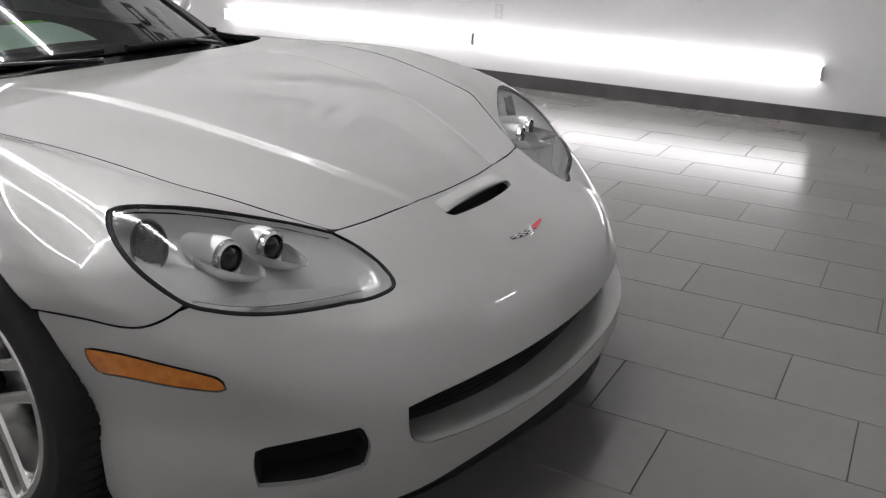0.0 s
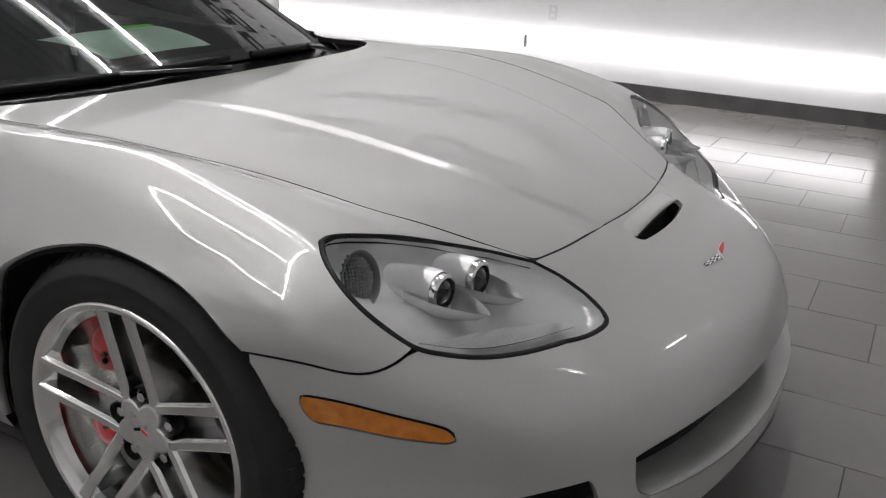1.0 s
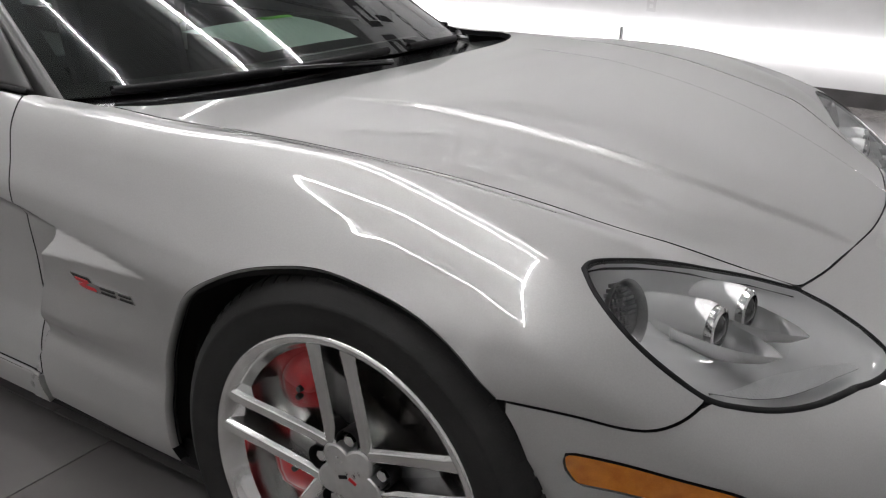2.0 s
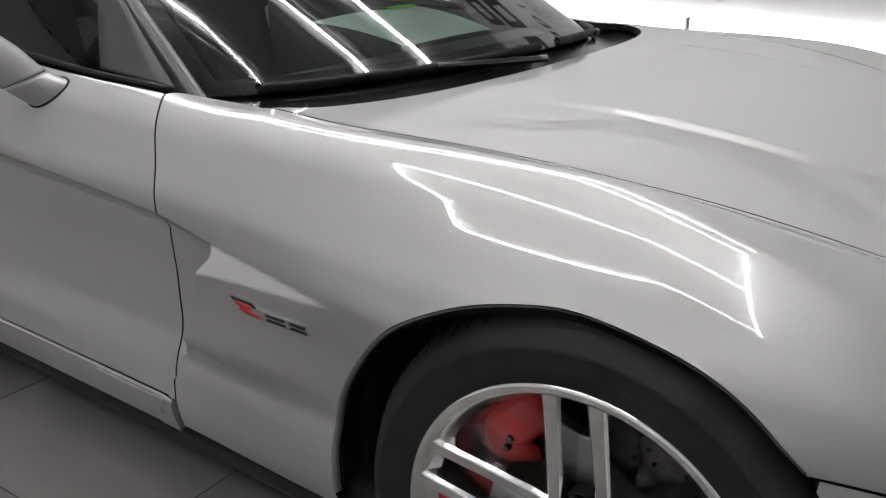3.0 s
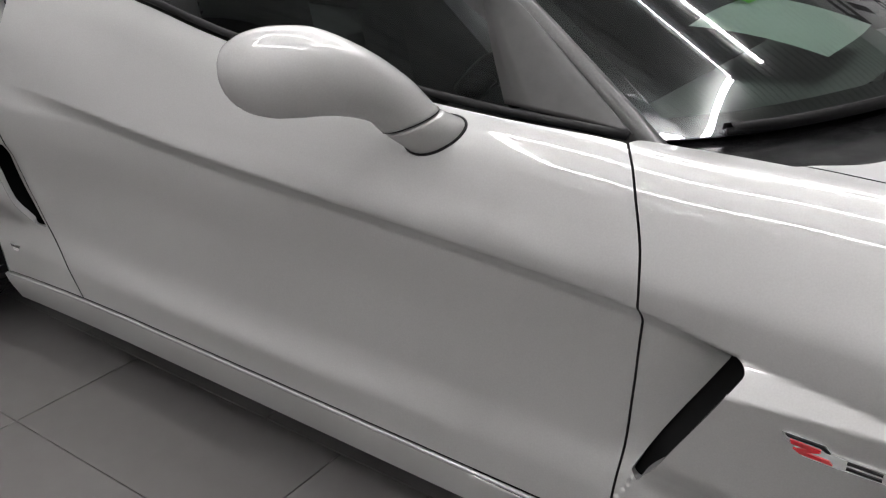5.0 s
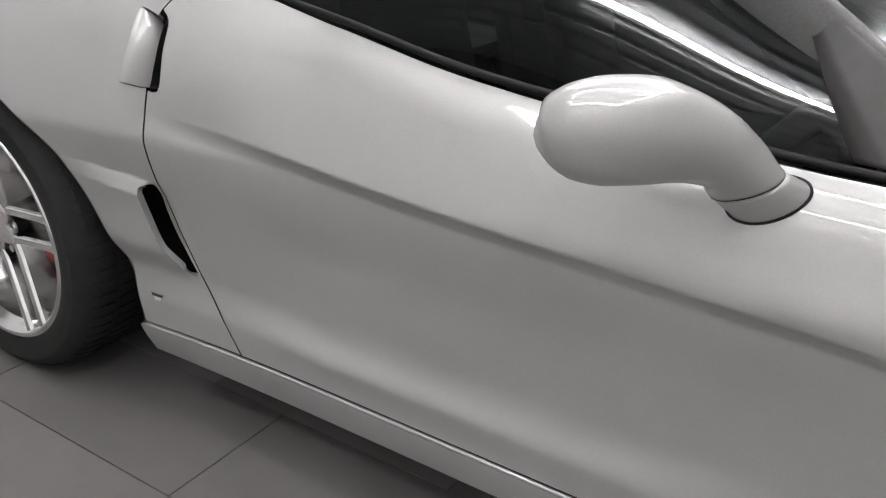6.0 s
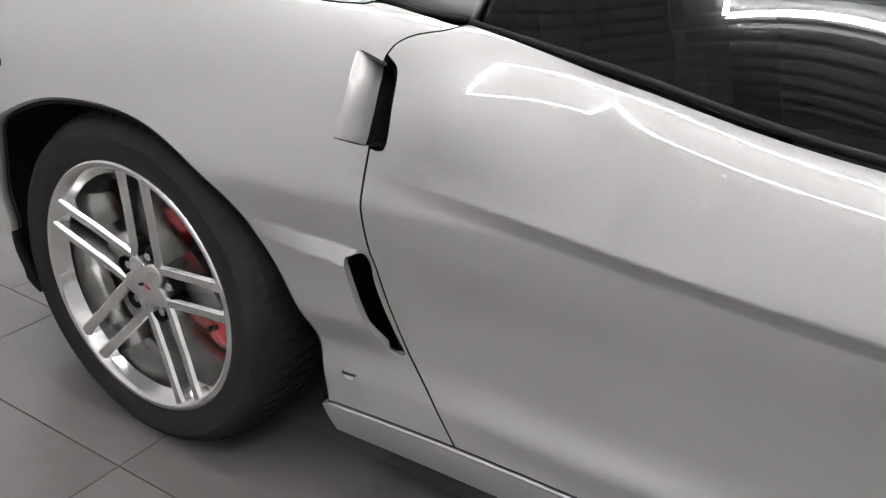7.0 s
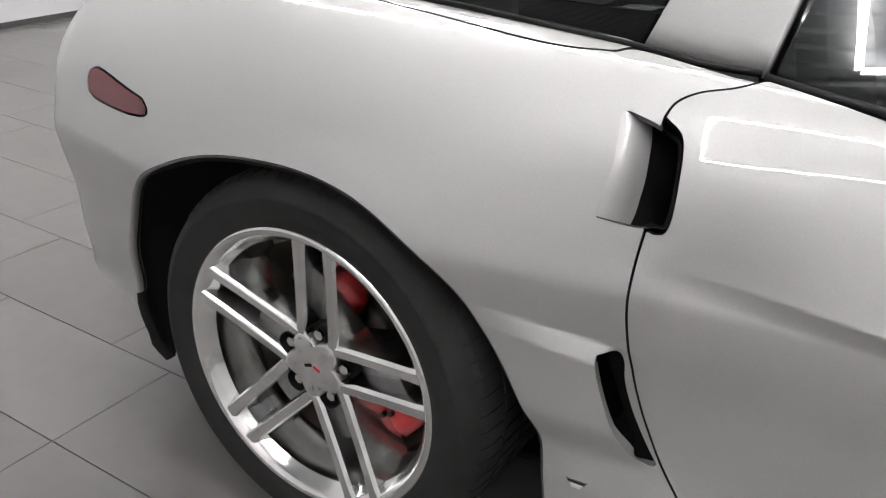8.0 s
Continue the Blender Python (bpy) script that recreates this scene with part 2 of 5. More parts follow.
def march(o, d, t0=0.0, t1=2.5, gap=0.0, n=120):
    """First crossing from outside to inside along rays o + t d (arrays)."""
    o, d = np.asarray(o, float), np.asarray(d, float)
    ts = np.linspace(t0, t1, n)
    lo = np.full(len(o), float(t1)); hi = np.full(len(o), float(t1)); done = np.zeros(len(o), bool)
    prev = F(*(o + d * t0).T, gap)
    for i in range(1, n):
        cur = F(*(o + d * ts[i]).T, gap)
        new_ = (~done) & (prev > 0) & (cur <= 0)
        lo[new_], hi[new_] = ts[i - 1], ts[i]
        done |= new_; prev = cur
    for _ in range(30):
        mid = (lo + hi) / 2
        out = F(*(o + d * mid[:, None]).T, gap) > 0
        lo = np.where(out, mid, lo); hi = np.where(out, hi, mid)
    return o + d * hi[:, None], done



# ---- panels cut from the skin ----
AXIS = (.40, .42)


def side_map(p):
    """Station and wrapped height, round a line through the car's flank; side -1 is y < 0."""
    p = np.asarray(p, float)
    return np.stack([p[:, 0], .5 * np.arctan2(p[:, 2] - AXIS[1], np.abs(p[:, 1]) - AXIS[0])], 1)


def side_rays(q):
    a = q[:, 1] / .5
    d = np.stack([0 * a, -np.cos(a), np.sin(a)], 1)
    o = np.stack([q[:, 0], 0 * a - AXIS[0], 0 * a + AXIS[1]], 1)
    return o + d * 1.2, -d


def top_map(p):
    return np.asarray(p, float)[:, :2]


def top_rays(q):
    o = np.stack([q[:, 0], q[:, 1], 0 * q[:, 0] + 1.6], 1)
    return o, np.tile([0, 0, -1.0], (len(q), 1))


NOSE = np.array([.18, 0, .36])


def nose_map(p):
    v = np.asarray(p, float) - NOSE
    return np.stack([.7 * np.arctan2(v[:, 1], v[:, 0]), .7 * np.arctan2(v[:, 2], np.hypot(v[:, 0], v[:, 1]))], 1)


def nose_rays(q):
    a, e = q[:, 0] / .7, q[:, 1] / .7
    d = np.stack([np.cos(a) * np.cos(e), np.sin(a) * np.cos(e), np.sin(e)], 1)
    return NOSE + d * 1.5, -d


MAPS = {"side": (side_map, side_rays), "top": (top_map, top_rays), "nose": (nose_map, nose_rays)}


def outline(segments, kind, step=.008):
    """One closed line in a map's plane from smooth segments given in space."""
    out = []
    for s in segments:
        pts = MAPS[kind][0](np.array([(p[0], p[1], p[2] if len(p) > 2 else 0) for p in s]))
        c = spline(pts, step)
        out.extend(c[:-1] if len(out) or len(segments) > 1 else c[:-1])
    return np.array(out)


def inside(q, poly):
    x, y = q[:, 0], q[:, 1]
    r = np.zeros(len(q), bool)
    a, b = poly, np.roll(poly, -1, 0)
    for (x0, y0), (x1, y1) in zip(a, b):
        if y0 != y1:
            r ^= ((y0 > y) != (y1 > y)) & (x < (x1 - x0) * (y - y0) / (y1 - y0) + x0)
    return r


def nearest(q, poly):
    a, b = poly, np.roll(poly, -1, 0)
    ab = b - a
    t = np.clip(((q[:, None] - a) * ab).sum(2) / ((ab * ab).sum(1) + 1e-12), 0, 1)
    c = a + ab * t[..., None]
    d = ((c - q[:, None]) ** 2).sum(2)
    i = d.argmin(1)
    return c[np.arange(len(q)), i], np.sqrt(d[np.arange(len(q)), i])


def slope(p, gap=0.0):
    e = .002
    g = np.stack([F(*(p + e * np.eye(3)[i]).T, gap) - F(*(p - e * np.eye(3)[i]).T, gap) for i in range(3)], 1)
    return g / (np.linalg.norm(g, axis=1)[:, None] + 1e-12)


def panel(name, kind, rim, holes, material, parent, label="", res=.014, gap=0.0, lip=.013, shut=.0018, flange=.009, mirror=False, bright=False, calm=0, relax=0):
    """A sheet of the skin inside the line rim and outside the holes, with turned-in edges; flange closes the joint behind."""
    if (name, len(rim)) not in CUTS:
        CUTS[(name, len(rim))] = cut_skin(kind, rim, holes, res, gap, lip, shut, flange, bright, calm, relax)
    pts, nor, faces, slots = CUTS[(name, len(rim))]
    if mirror:
        pts, nor = pts * (1, -1, 1), nor * (1, -1, 1)
        faces = [f[::-1] for f in faces]
    me = bpy.data.meshes.new(name)
    me.from_pydata(pts.tolist(), [], [tuple(int(i) for i in f) for f in faces])
    me.materials.append(material)
    # second slot blackens edge and flange: shade of the joints put into the colour
    me.materials.append(black)
    me.polygons.foreach_set("material_index", slots)
    me.shade_smooth()
    me.normals_split_custom_set_from_vertices(nor.tolist())
    ob = new(name, me)
    ob.parent = parent
    return tagged(ob, label)


CUTS = {}


def cut_skin(kind, rim, holes, res, gap, lip, shut, flange, bright, calm, relax):
    """Points, normals, faces and material slots of a panel."""
    polys = [rim] + list(holes)
    res = np.broadcast_to(np.asarray(res, float), (2,))
    lo, hi = rim.min(0) - res, rim.max(0) + res
    nx, ny = (np.ceil((hi - lo) / res)).astype(int) + 1
    gx, gy = np.meshgrid(lo[0] + res[0] * np.arange(nx), lo[1] + res[1] * np.arange(ny), indexing="ij")
    q = np.stack([gx.ravel(), gy.ravel()], 1)
    mid = np.stack([(gx[:-1, :-1] + res[0] / 2).ravel(), (gy[:-1, :-1] + res[1] / 2).ravel()], 1)
    keep = inside(mid, rim)
    for h in holes:
        keep &= ~inside(mid, h)
    # only the largest connected sheet
    cell = keep.reshape(nx - 1, ny - 1)
    tag = np.where(cell, np.arange(cell.size).reshape(cell.shape) + 1, 0)
    while True:
        was = tag.copy()
        for _ in range(20):
            for ax in (0, 1):
                for sh in (1, -1):
                    tag = np.where(cell, np.maximum(tag, np.roll(tag, sh, ax)), 0)
        if (was == tag).all():
            break
    val, cnt = np.unique(tag[tag > 0], return_counts=True)
    keep = (tag == val[cnt.argmax()]).ravel()
    ci, cj = np.divmod(np.nonzero(keep)[0], ny - 1)
    quad = np.stack([ci * ny + cj, (ci + 1) * ny + cj, (ci + 1) * ny + cj + 1, ci * ny + cj + 1], 1)
    used, inv = np.unique(quad, return_inverse=True)
    quad = inv.reshape(quad.shape)
    q = q[used]
    count = {}
    for f in quad:
        for i in range(4):
            e = (f[i], f[(i + 1) % 4])
            count[e] = count.get(e, 0) + 1
    border = [e for e in count if (e[1], e[0]) not in count]
    bv = np.array(sorted({i for e in border for i in e}))
    best, bd, own = q[bv].copy(), np.full(len(bv), 9.0), np.zeros(len(bv), int)
    for ip, pl in enumerate(polys):
        c, d = nearest(q[bv], pl)
        better = d < bd
        best[better], bd[better], own[better] = c[better], d[better], ip
    q[bv] = best
    o, d = MAPS[kind][1](q)
    p, ok = march(o, d, 0.0, 1.6, gap, 150)
    n = slope(p, gap)
    inner = np.setdiff1d(np.arange(len(p)), bv)
    near_ = np.zeros(len(p))
    for i in range(4):
        np.add.at(near_, quad[:, i], 2.0)

    def around(v):
        acc = np.zeros_like(v)
        for i in range(4):
            for j in (1, 3):
                np.add.at(acc, quad[:, i], v[quad[:, (i + j) % 4]])
        return acc / near_[:, None]

    for _ in range(relax):
        p[inner] = around(p)[inner]
    if relax:
        g = np.cross(p[quad[:, 2]] - p[quad[:, 0]], p[quad[:, 3]] - p[quad[:, 1]])
        g *= np.sign((g * n[quad[:, 0]]).sum())
        n = np.zeros_like(p)
        for i in range(4):
            np.add.at(n, quad[:, i], g)
        n /= np.linalg.norm(n, axis=1)[:, None] + 1e-12
    for _ in range(calm):
        n = n + around(n)
        n /= np.linalg.norm(n, axis=1)[:, None] + 1e-12
    # pull the edge back by the width of the joint
    inward = np.zeros_like(p)
    for a, b in border:
        t = p[b] - p[a]
        for i in (a, b):
            inward[i] += np.cross(n[i], t / (np.linalg.norm(t) + 1e-9))
    sgn = 1.0
    turn = np.cross(p[quad[:, 1]] - p[quad[:, 0]], p[quad[:, 3]] - p[quad[:, 0]])
    if (turn * n[quad[:, 0]]).sum() < 0:
        sgn = -1.0
    inward = inward * sgn
    ln = np.linalg.norm(inward, axis=1)
    inward[ln > 1e-6] /= ln[ln > 1e-6][:, None]
    p[bv] += inward[bv] * shut
    faces = [tuple(f) if sgn > 0 else tuple(f[::-1]) for f in quad]
    verts, normals, slots = [p], [n], [0] * len(faces)
    base = len(p)
    idx = {int(v): k for k, v in enumerate(bv)}
    rings = [p[bv] - n[bv] * .0004, p[bv] - n[bv] * lip]
    if flange:
        rings.append(p[bv] - n[bv] * (lip + .001) - inward[bv] * flange)
    for r in rings:
        verts.append(r)
        normals.append(-inward[bv])
    for k in range(len(rings) - 1):
        for a, b in border:
            if sgn < 0:
                a, b = b, a
            if k == 1 and own[idx[int(a)]] > 0 and own[idx[int(b)]] > 0:
                continue
            i, j = idx[int(a)] + base + k * len(bv), idx[int(b)] + base + k * len(bv)
            faces.append((j, i, i + len(bv), j + len(bv)))
            slots.append(0 if k == 0 and (own[idx[int(a)]] > 0 or bright) else 1)
    return np.vstack(verts), np.vstack(normals), faces, slots


def ribbon(name, kind, rim, width, material, parent, gap=0.0, height=.004, mirror=False):
    """A rounded strip that follows a closed line on the skin."""
    step = max(1, len(rim) // 160)
    q = rim[::step]
    o, d = MAPS[kind][1](q)
    p, ok = march(o, d, 0.0, 1.6, gap, 240)
    n = slope(p)
    bm = bmesh.new()
    rows = []
    m = len(p)
    for i in range(m):
        t = p[(i + 1) % m] - p[i - 1]
        s = np.cross(n[i], t)
        s /= np.linalg.norm(s) + 1e-9
        prof = [(-.5, -1.6), (-.5, .3), (-.25, 1), (.25, 1), (.5, .3), (.5, -1.6)]
        row = [p[i] + s * width * a + n[i] * height * b for a, b in prof]
        rows.append([(x, -y if mirror else y, z) for x, y, z in row])
    rows.append(rows[0])
    sheet(bm, rows)
    bmesh.ops.remove_doubles(bm, verts=bm.verts, dist=1e-5)
    bmesh.ops.recalc_face_normals(bm, faces=bm.faces)
    return part(name, bm, material, parent, smooth=True)


def on_skin(points, kind="side", gap=0.0):
    q = MAPS[kind][0](np.asarray(points, float))
    o, d = MAPS[kind][1](q)
    p, ok = march(o, d, 0.0, 1.6, gap, 240)
    return p, slope(p)


# ---- room ----
X0, X1, Y0, Y1, H = -7.0, 4.6, -4.4, 4.55, 4.25
wall_paint = mat("white_wall_paint", (.78, .78, .78), .38)
grain(wall_paint, (.74, .74, .74), (.81, .81, .81), 1.2, rough=(.32, .48), bump=.06, bump_scale=140)
base_mat = mat("dark_baseboard", (.07, .065, .065), .5)
grain(base_mat, (.055, .052, .052), (.10, .095, .095), 6, rough=(.4, .6))
tile_mat = mat("grey_floor_tile", (.27, .265, .26), .33)
grain(tile_mat, (.168, .160, .155), (.190, .182, .177), 1.6, rough=(.19, .25), bump=.04, bump_scale=160)
tt = tile_mat.node_tree
hv = tt.nodes.new("ShaderNodeHueSaturation")
oi = tt.nodes.new("ShaderNodeObjectInfo")
rg = tt.nodes.new("ShaderNodeMapRange")
rg.inputs["To Min"].default_value, rg.inputs["To Max"].default_value = .92, 1.07
old = tt.nodes["Principled BSDF"].inputs["Base Color"].links[0].from_socket
tt.links.new(oi.outputs["Random"], rg.inputs["Value"])
tt.links.new(rg.outputs["Result"], hv.inputs["Value"])
tt.links.new(old, hv.inputs["Color"])
tt.links.new(hv.outputs["Color"], tt.nodes["Principled BSDF"].inputs["Base Color"])
grout = mat("dark_grout", (.035, .034, .033), .85)
grain(grout, (.025, .024, .023), (.05, .048, .046), 8)
steel_ceiling = mat("ribbed_steel_ceiling", (.24, .25, .25), .5)
grain(steel_ceiling, (.44, .46, .455), (.52, .54, .535), 2, rough=(.4, .6))
led_mat = mat("led_diffuser", (.9, .9, .9), .4, emit=(1.0, .965, .98), power=LED)
wash_mat = mat("led_wall_diffuser", (.9, .9, .9), .4, emit=(1.0, .965, .98), power=WASH)
housing = mat("white_lamp_housing", (.7, .7, .7), .4)
sign_mat = mat("dark_grey_sign", (.018, .018, .019), .5)
door_mat = mat("white_sectional_door", (.70, .70, .70), .4)
grain(door_mat, (.66, .66, .66), (.73, .73, .73), 2, rough=(.32, .45))


def slab(name, lo, hi, material, label, category, bevel=0.0):
    bm = bmesh.new()
    box(bm, lo, hi, bevel)
    return tagged(finish(name, bm, material), label, category, kind="structure")


floor_base = slab("floor", (X0, Y0, -.2), (X1, Y1, -.004), grout, "grey rectangular tile floor with thin dark joints", "floor")
slab("wall_north", (X0 - .15, Y1, -.2), (X1 + .15, Y1 + .15, H), wall_paint, "white painted wall lit from below by a light strip", "wall")
slab("wall_south", (X0 - .15, Y0 - .15, -.2), (X1 + .15, Y0, H), wall_paint, "plain white painted wall", "wall")
slab("wall_west", (X0 - .15, Y0, -.2), (X0, Y1, H), wall_paint, "white painted end wall", "wall")
slab("wall_east", (X1, Y0, -.2), (X1 + .15, Y1, H), wall_paint, "plain white end wall", "wall")
slab("baseboard", (X0 + .012, Y1 - .012, -.002), (X1, Y1 - .001, .105), base_mat, "dark grey vinyl baseboard along the white wall", "baseboard", .003)
slab("baseboard", (X0 + .001, Y0, -.002), (X0 + .012, Y1, .035), base_mat, "thin dark baseboard at the end wall", "baseboard", .002)
bm = bmesh.new()
prof = []
y = Y0
while y < Y1 - .2:
    prof += [(y, H), (y + .075, H), (y + .09, H + .035), (y + .135, H + .035)]
    y += .15
prof.append((Y1, H))
sheet(bm, [[(X0, py, pz) for py, pz in prof], [(X1, py, pz) for py, pz in prof]])
r = bmesh.ops.extrude_face_region(bm, geom=bm.faces[:])
bmesh.ops.translate(bm, vec=(0, 0, .05), verts=[v for v in r["geom"] if isinstance(v, bmesh.types.BMVert)])
tagged(finish("ceiling", bm, steel_ceiling), "grey ribbed sheet-steel ceiling", "ceiling", kind="structure")


def strip_light(name, a, b, size, material, label, group):
    """A straight bar lamp: housing, glowing diffuser and end caps, from a to b."""
    a, b = Vector(a), Vector(b)
    ob = thing(name, label, "strip light", group=group)
    ob.location = a
    d = (b - a).normalized()
    m = Matrix.Translation(a) @ d.to_track_quat("X", "Z").to_matrix().to_4x4()
    ln, (w, h) = (b - a).length, size
    bm = bmesh.new()
    box(bm, (.012, -w / 2, -h / 2), (ln - .012, w / 2, h / 2), min(w, h) * .22, m)
    part("diffuser", bm, material, ob, "glowing white diffuser", smooth=False)
    for s0 in (0, ln - .012):
        bm = bmesh.new()
        box(bm, (s0, -w / 2 - .002, -h / 2 - .002), (s0 + .012, w / 2 + .002, h / 2 + .002), .002, m)
        part("end_cap", bm, housing, ob)
    return ob


for xa, xb in ((-4.22, -1.69), (-1.68, .87)):
    s = strip_light("wall_light", (xa, Y1 - .035, .338), (xb, Y1 - .035, .338), (.066, .085), wash_mat, "long glowing white light strip low on the wall", "wall light strips")
ZL = H - .05
# cross bar at x -4.6 is an added fill lamp with no known fixture
LOOPS = [((-2.95, -1.12), (.30, -1.12)), ((-2.95, -3.4), (.30, -3.4)), ((-2.95, -3.4), (-2.95, -1.15)), ((.30, -3.75), (.30, .85)), ((-6.2, .85), (.30, .85)), ((-6.2, 1.8), (.36, 1.8)), ((-4.6, .88), (-4.6, 1.77)), ((3.7, 3.3), (3.7, 4.2))]
for a, b in LOOPS:
    strip_light("ceiling_light", (*a, ZL), (*b, ZL), (.06 if a[1] == b[1] == 1.8 else .042, .03), led_mat, "slim white LED bar under the ribbed ceiling", "ceiling LED bars")

# outlet low on the wall
ob = thing("wall_outlet", "white wall outlet plate above the light strip", "outlet")
bm = bmesh.new()
box(bm, (-1.535, Y1 - .008, .50), (-1.465, Y1 - .0005, .615), .003)
plate = part("plate", bm, housing, ob)
for z0 in (.525, .57):
    bm = bmesh.new()
    box(bm, (-1.513, Y1 - .011, z0), (-1.487, Y1 - .0085, z0 + .024), .002)
    part("socket", bm, wall_paint, ob)
ob.location = (0, 0, 0)


# sign on the wall, its letters as plain hollow blocks and bars
def bars(name, label, x0, x1, z0, z1, count, y=Y1, group=""):
    ob = thing(name, label, "sign", group=group)
    w = (x1 - x0) / count
    for i in range(count):
        bm = bmesh.new()
        c, hw, st = x0 + w * (i + .5), w * .39, w * .17
        if i % 4 == 3:
            box(bm, (c - st * .6, y - .012, z0), (c + st * .6, y - .0015, z1), .004)
        else:
            rings = [[(c + sx * (hw - d), yy, (z0 + d) if sz < 0 else (z1 - d)) for sx, sz in ((-1, -1), (1, -1), (1, 1), (-1, 1))] for d, yy in ((0, y - .0015), (0, y - .012), (st, y - .012), (st, y - .0015))]
            sheet(bm, rings + rings[:1], True)
            bmesh.ops.remove_doubles(bm, verts=bm.verts, dist=1e-5)
            bmesh.ops.recalc_face_normals(bm, faces=bm.faces)
        part("bar", bm, sign_mat, ob)
    return ob


bars("wall_sign", "dark grey raised wall sign in a large upper row", -3.2, .3, 3.52, 3.86, 6, group="sign rows")
bars("wall_sign", "dark grey raised wall sign in a middle row", -4.15, 1.3, 3.06, 3.42, 10, group="sign rows")
bars("wall_sign", "thin dark grey raised wall sign in a lower row", -3.6, .55, 2.44, 2.60, 18, group="sign rows")
slab("trim", (X0, Y0 + .001, 4.02), (X1, Y0 + .09, 4.2), base_mat, "dark steel beam above the garage door", "beam", .005)
slab("trim", (-3.06, Y0 + .001, 0), (-2.97, Y0 + .06, 4.0), base_mat, "dark door track beside the garage door", "door track", .004)
ob = thing("camera_box", "small black device on a wall bracket", "device")
bm = bmesh.new()
box(bm, (-3.52, Y0 + .08, 3.72), (-3.22, Y0 + .30, 3.92), .03)
part("body", bm, black, ob)
bm = bmesh.new()
box(bm, (-3.40, Y0 + .001, 3.78), (-3.34, Y0 + .085, 3.86), .01)
part("bracket", bm, black, ob)
# white sectional door and a small dark box on the wall behind the camera
ob = thing("sectional_door", "white sectional garage door in the wall", "door")
for i in range(5):
    bm = bmesh.new()
    box(bm, (-2.95, Y0 + .001, .005 + i * .79), (2.2, Y0 + .04, .780 + i * .79), .008)
    part("door_panel", bm, door_mat, ob)


# ---- floor tiles ----
PX, PY = .6265, .3115
def tile_mesh():
    bm = bmesh.new()
    box(bm, (.0012, .0012, -.012), (PX - .0016, PY - .0016, 0), .0012)
    me = bpy.data.meshes.new("tile")
    bm.to_mesh(me)
    bm.free()
    me.materials.append(tile_mat)
    return me


tile = tile_mesh()
rest, near = [], []
for k in range(-14, 15):
    y0 = .205 + PY * k
    if y0 < Y0 - PY or y0 > Y1:
        continue
    kk = k if k > -5 else k + 1
    ox = .862 - (PX / 3) * kk
    for i in range(-14, 8):
        x0 = ox + PX * i
        if x0 + PX < X0 or x0 > X1:
            continue
        front = -5.2 < x0 < 2.0 and (-1.7 < y0 < -.5 or (x0 > -.1 and y0 < 4.3) or (x0 < -3.2 and y0 < 1.4))
        (near if front and len(near) < 290 else rest).append((x0, y0))


# ---- car ----
car = thing("sports_car", "silver two-seat sports car with polished wheels parked on grey tiles", "car")

HOOD_EDGE = [(-0.672, -0.742), (-0.505, -0.752), (-0.380, -0.742), (-0.265, -0.730), (-0.162, -0.714), (-0.065, -0.696), (0.023, -0.671), (0.109, -0.648), (0.194, -0.627), (0.275, -0.603), (0.346, -0.550), (0.420, -0.497), (0.496, -0.441), (0.511, -0.420)]
HOOD_FRONT = [(0.511, -0.420), (0.529, -0.341), (0.542, -0.257), (0.556, -0.166), (0.565, -0.063), (0.565, 0.063), (0.556, 0.166), (0.542, 0.257), (0.529, 0.341), (0.511, 0.420)]
LAMP = [(0.294, -0.789, 0.698), (0.293, -0.763, 0.699), (0.303, -0.733, 0.696), (0.330, -0.676, 0.684), (0.382, -0.578, 0.655), (0.447, -0.492, 0.624), (0.509, -0.437, 0.600), (0.555, -0.422, 0.579), (0.604, -0.419, 0.555), (0.641, -0.428, 0.535), (0.658, -0.444, 0.524), (0.657, -0.474, 0.518), (0.637, -0.528, 0.516), (0.598, -0.641, 0.530), (0.557, -0.722, 0.543), (0.516, -0.772, 0.557), (0.479, -0.805, 0.573), (0.437, -0.826, 0.603), (0.397, -0.836, 0.632), (0.359, -0.832, 0.658), (0.323, -0.817, 0.682)]
BUMP_SEAM = [(0.479, -0.805, 0.573), (0.467, -0.831, 0.560), (0.451, -0.849, 0.550), (0.430, -0.863, 0.544), (0.398, -0.876, 0.544), (0.346, -0.893, 0.551), (0.283, -0.907, 0.553), (0.242, -0.913, 0.551)]
DOOR_FRONT = [(-.880, -.779, .772), (-.852, -.820, .748), (-.825, -.860, .70), (-.810, -.872, .65), (-.804, -.880, .597), (-.808, -.872, .50), (-.812, -.872, .40), (-.814, -.872, .34), (-.816, -.872, .28), (-.816, -.866, .224)]
DOOR_REAR = [(-2.104, -.736, .884), (-2.133, -.758, .873), (-2.172, -.774, .864), (-2.194, -.792, .852), (-2.200, -.812, .836)]
DOOR_REAR2 = [(-2.184, -.881, .719), (-2.189, -.889, .658), (-2.187, -.889, .575), (-2.170, -.873, .472), (-2.124, -.869, .360), (-2.071, -.875, .286), (-2.028, -.866, .224)]
BELT = [(-2.104, -.736, .884), (-1.85, -.765, .856), (-1.57, -.782, .812), (-1.15, -.790, .780), (-.880, -.779, .772)]


def arc(cx, cz, r, a0, a1, y, n=14):
    return [(cx + r * math.cos(radians(a)), y, cz + r * math.sin(radians(a))) for a in np.linspace(a0, a1, n)]


def flipped(pts):
    return [(p[0], -p[1], *p[2:]) for p in pts][::-1]


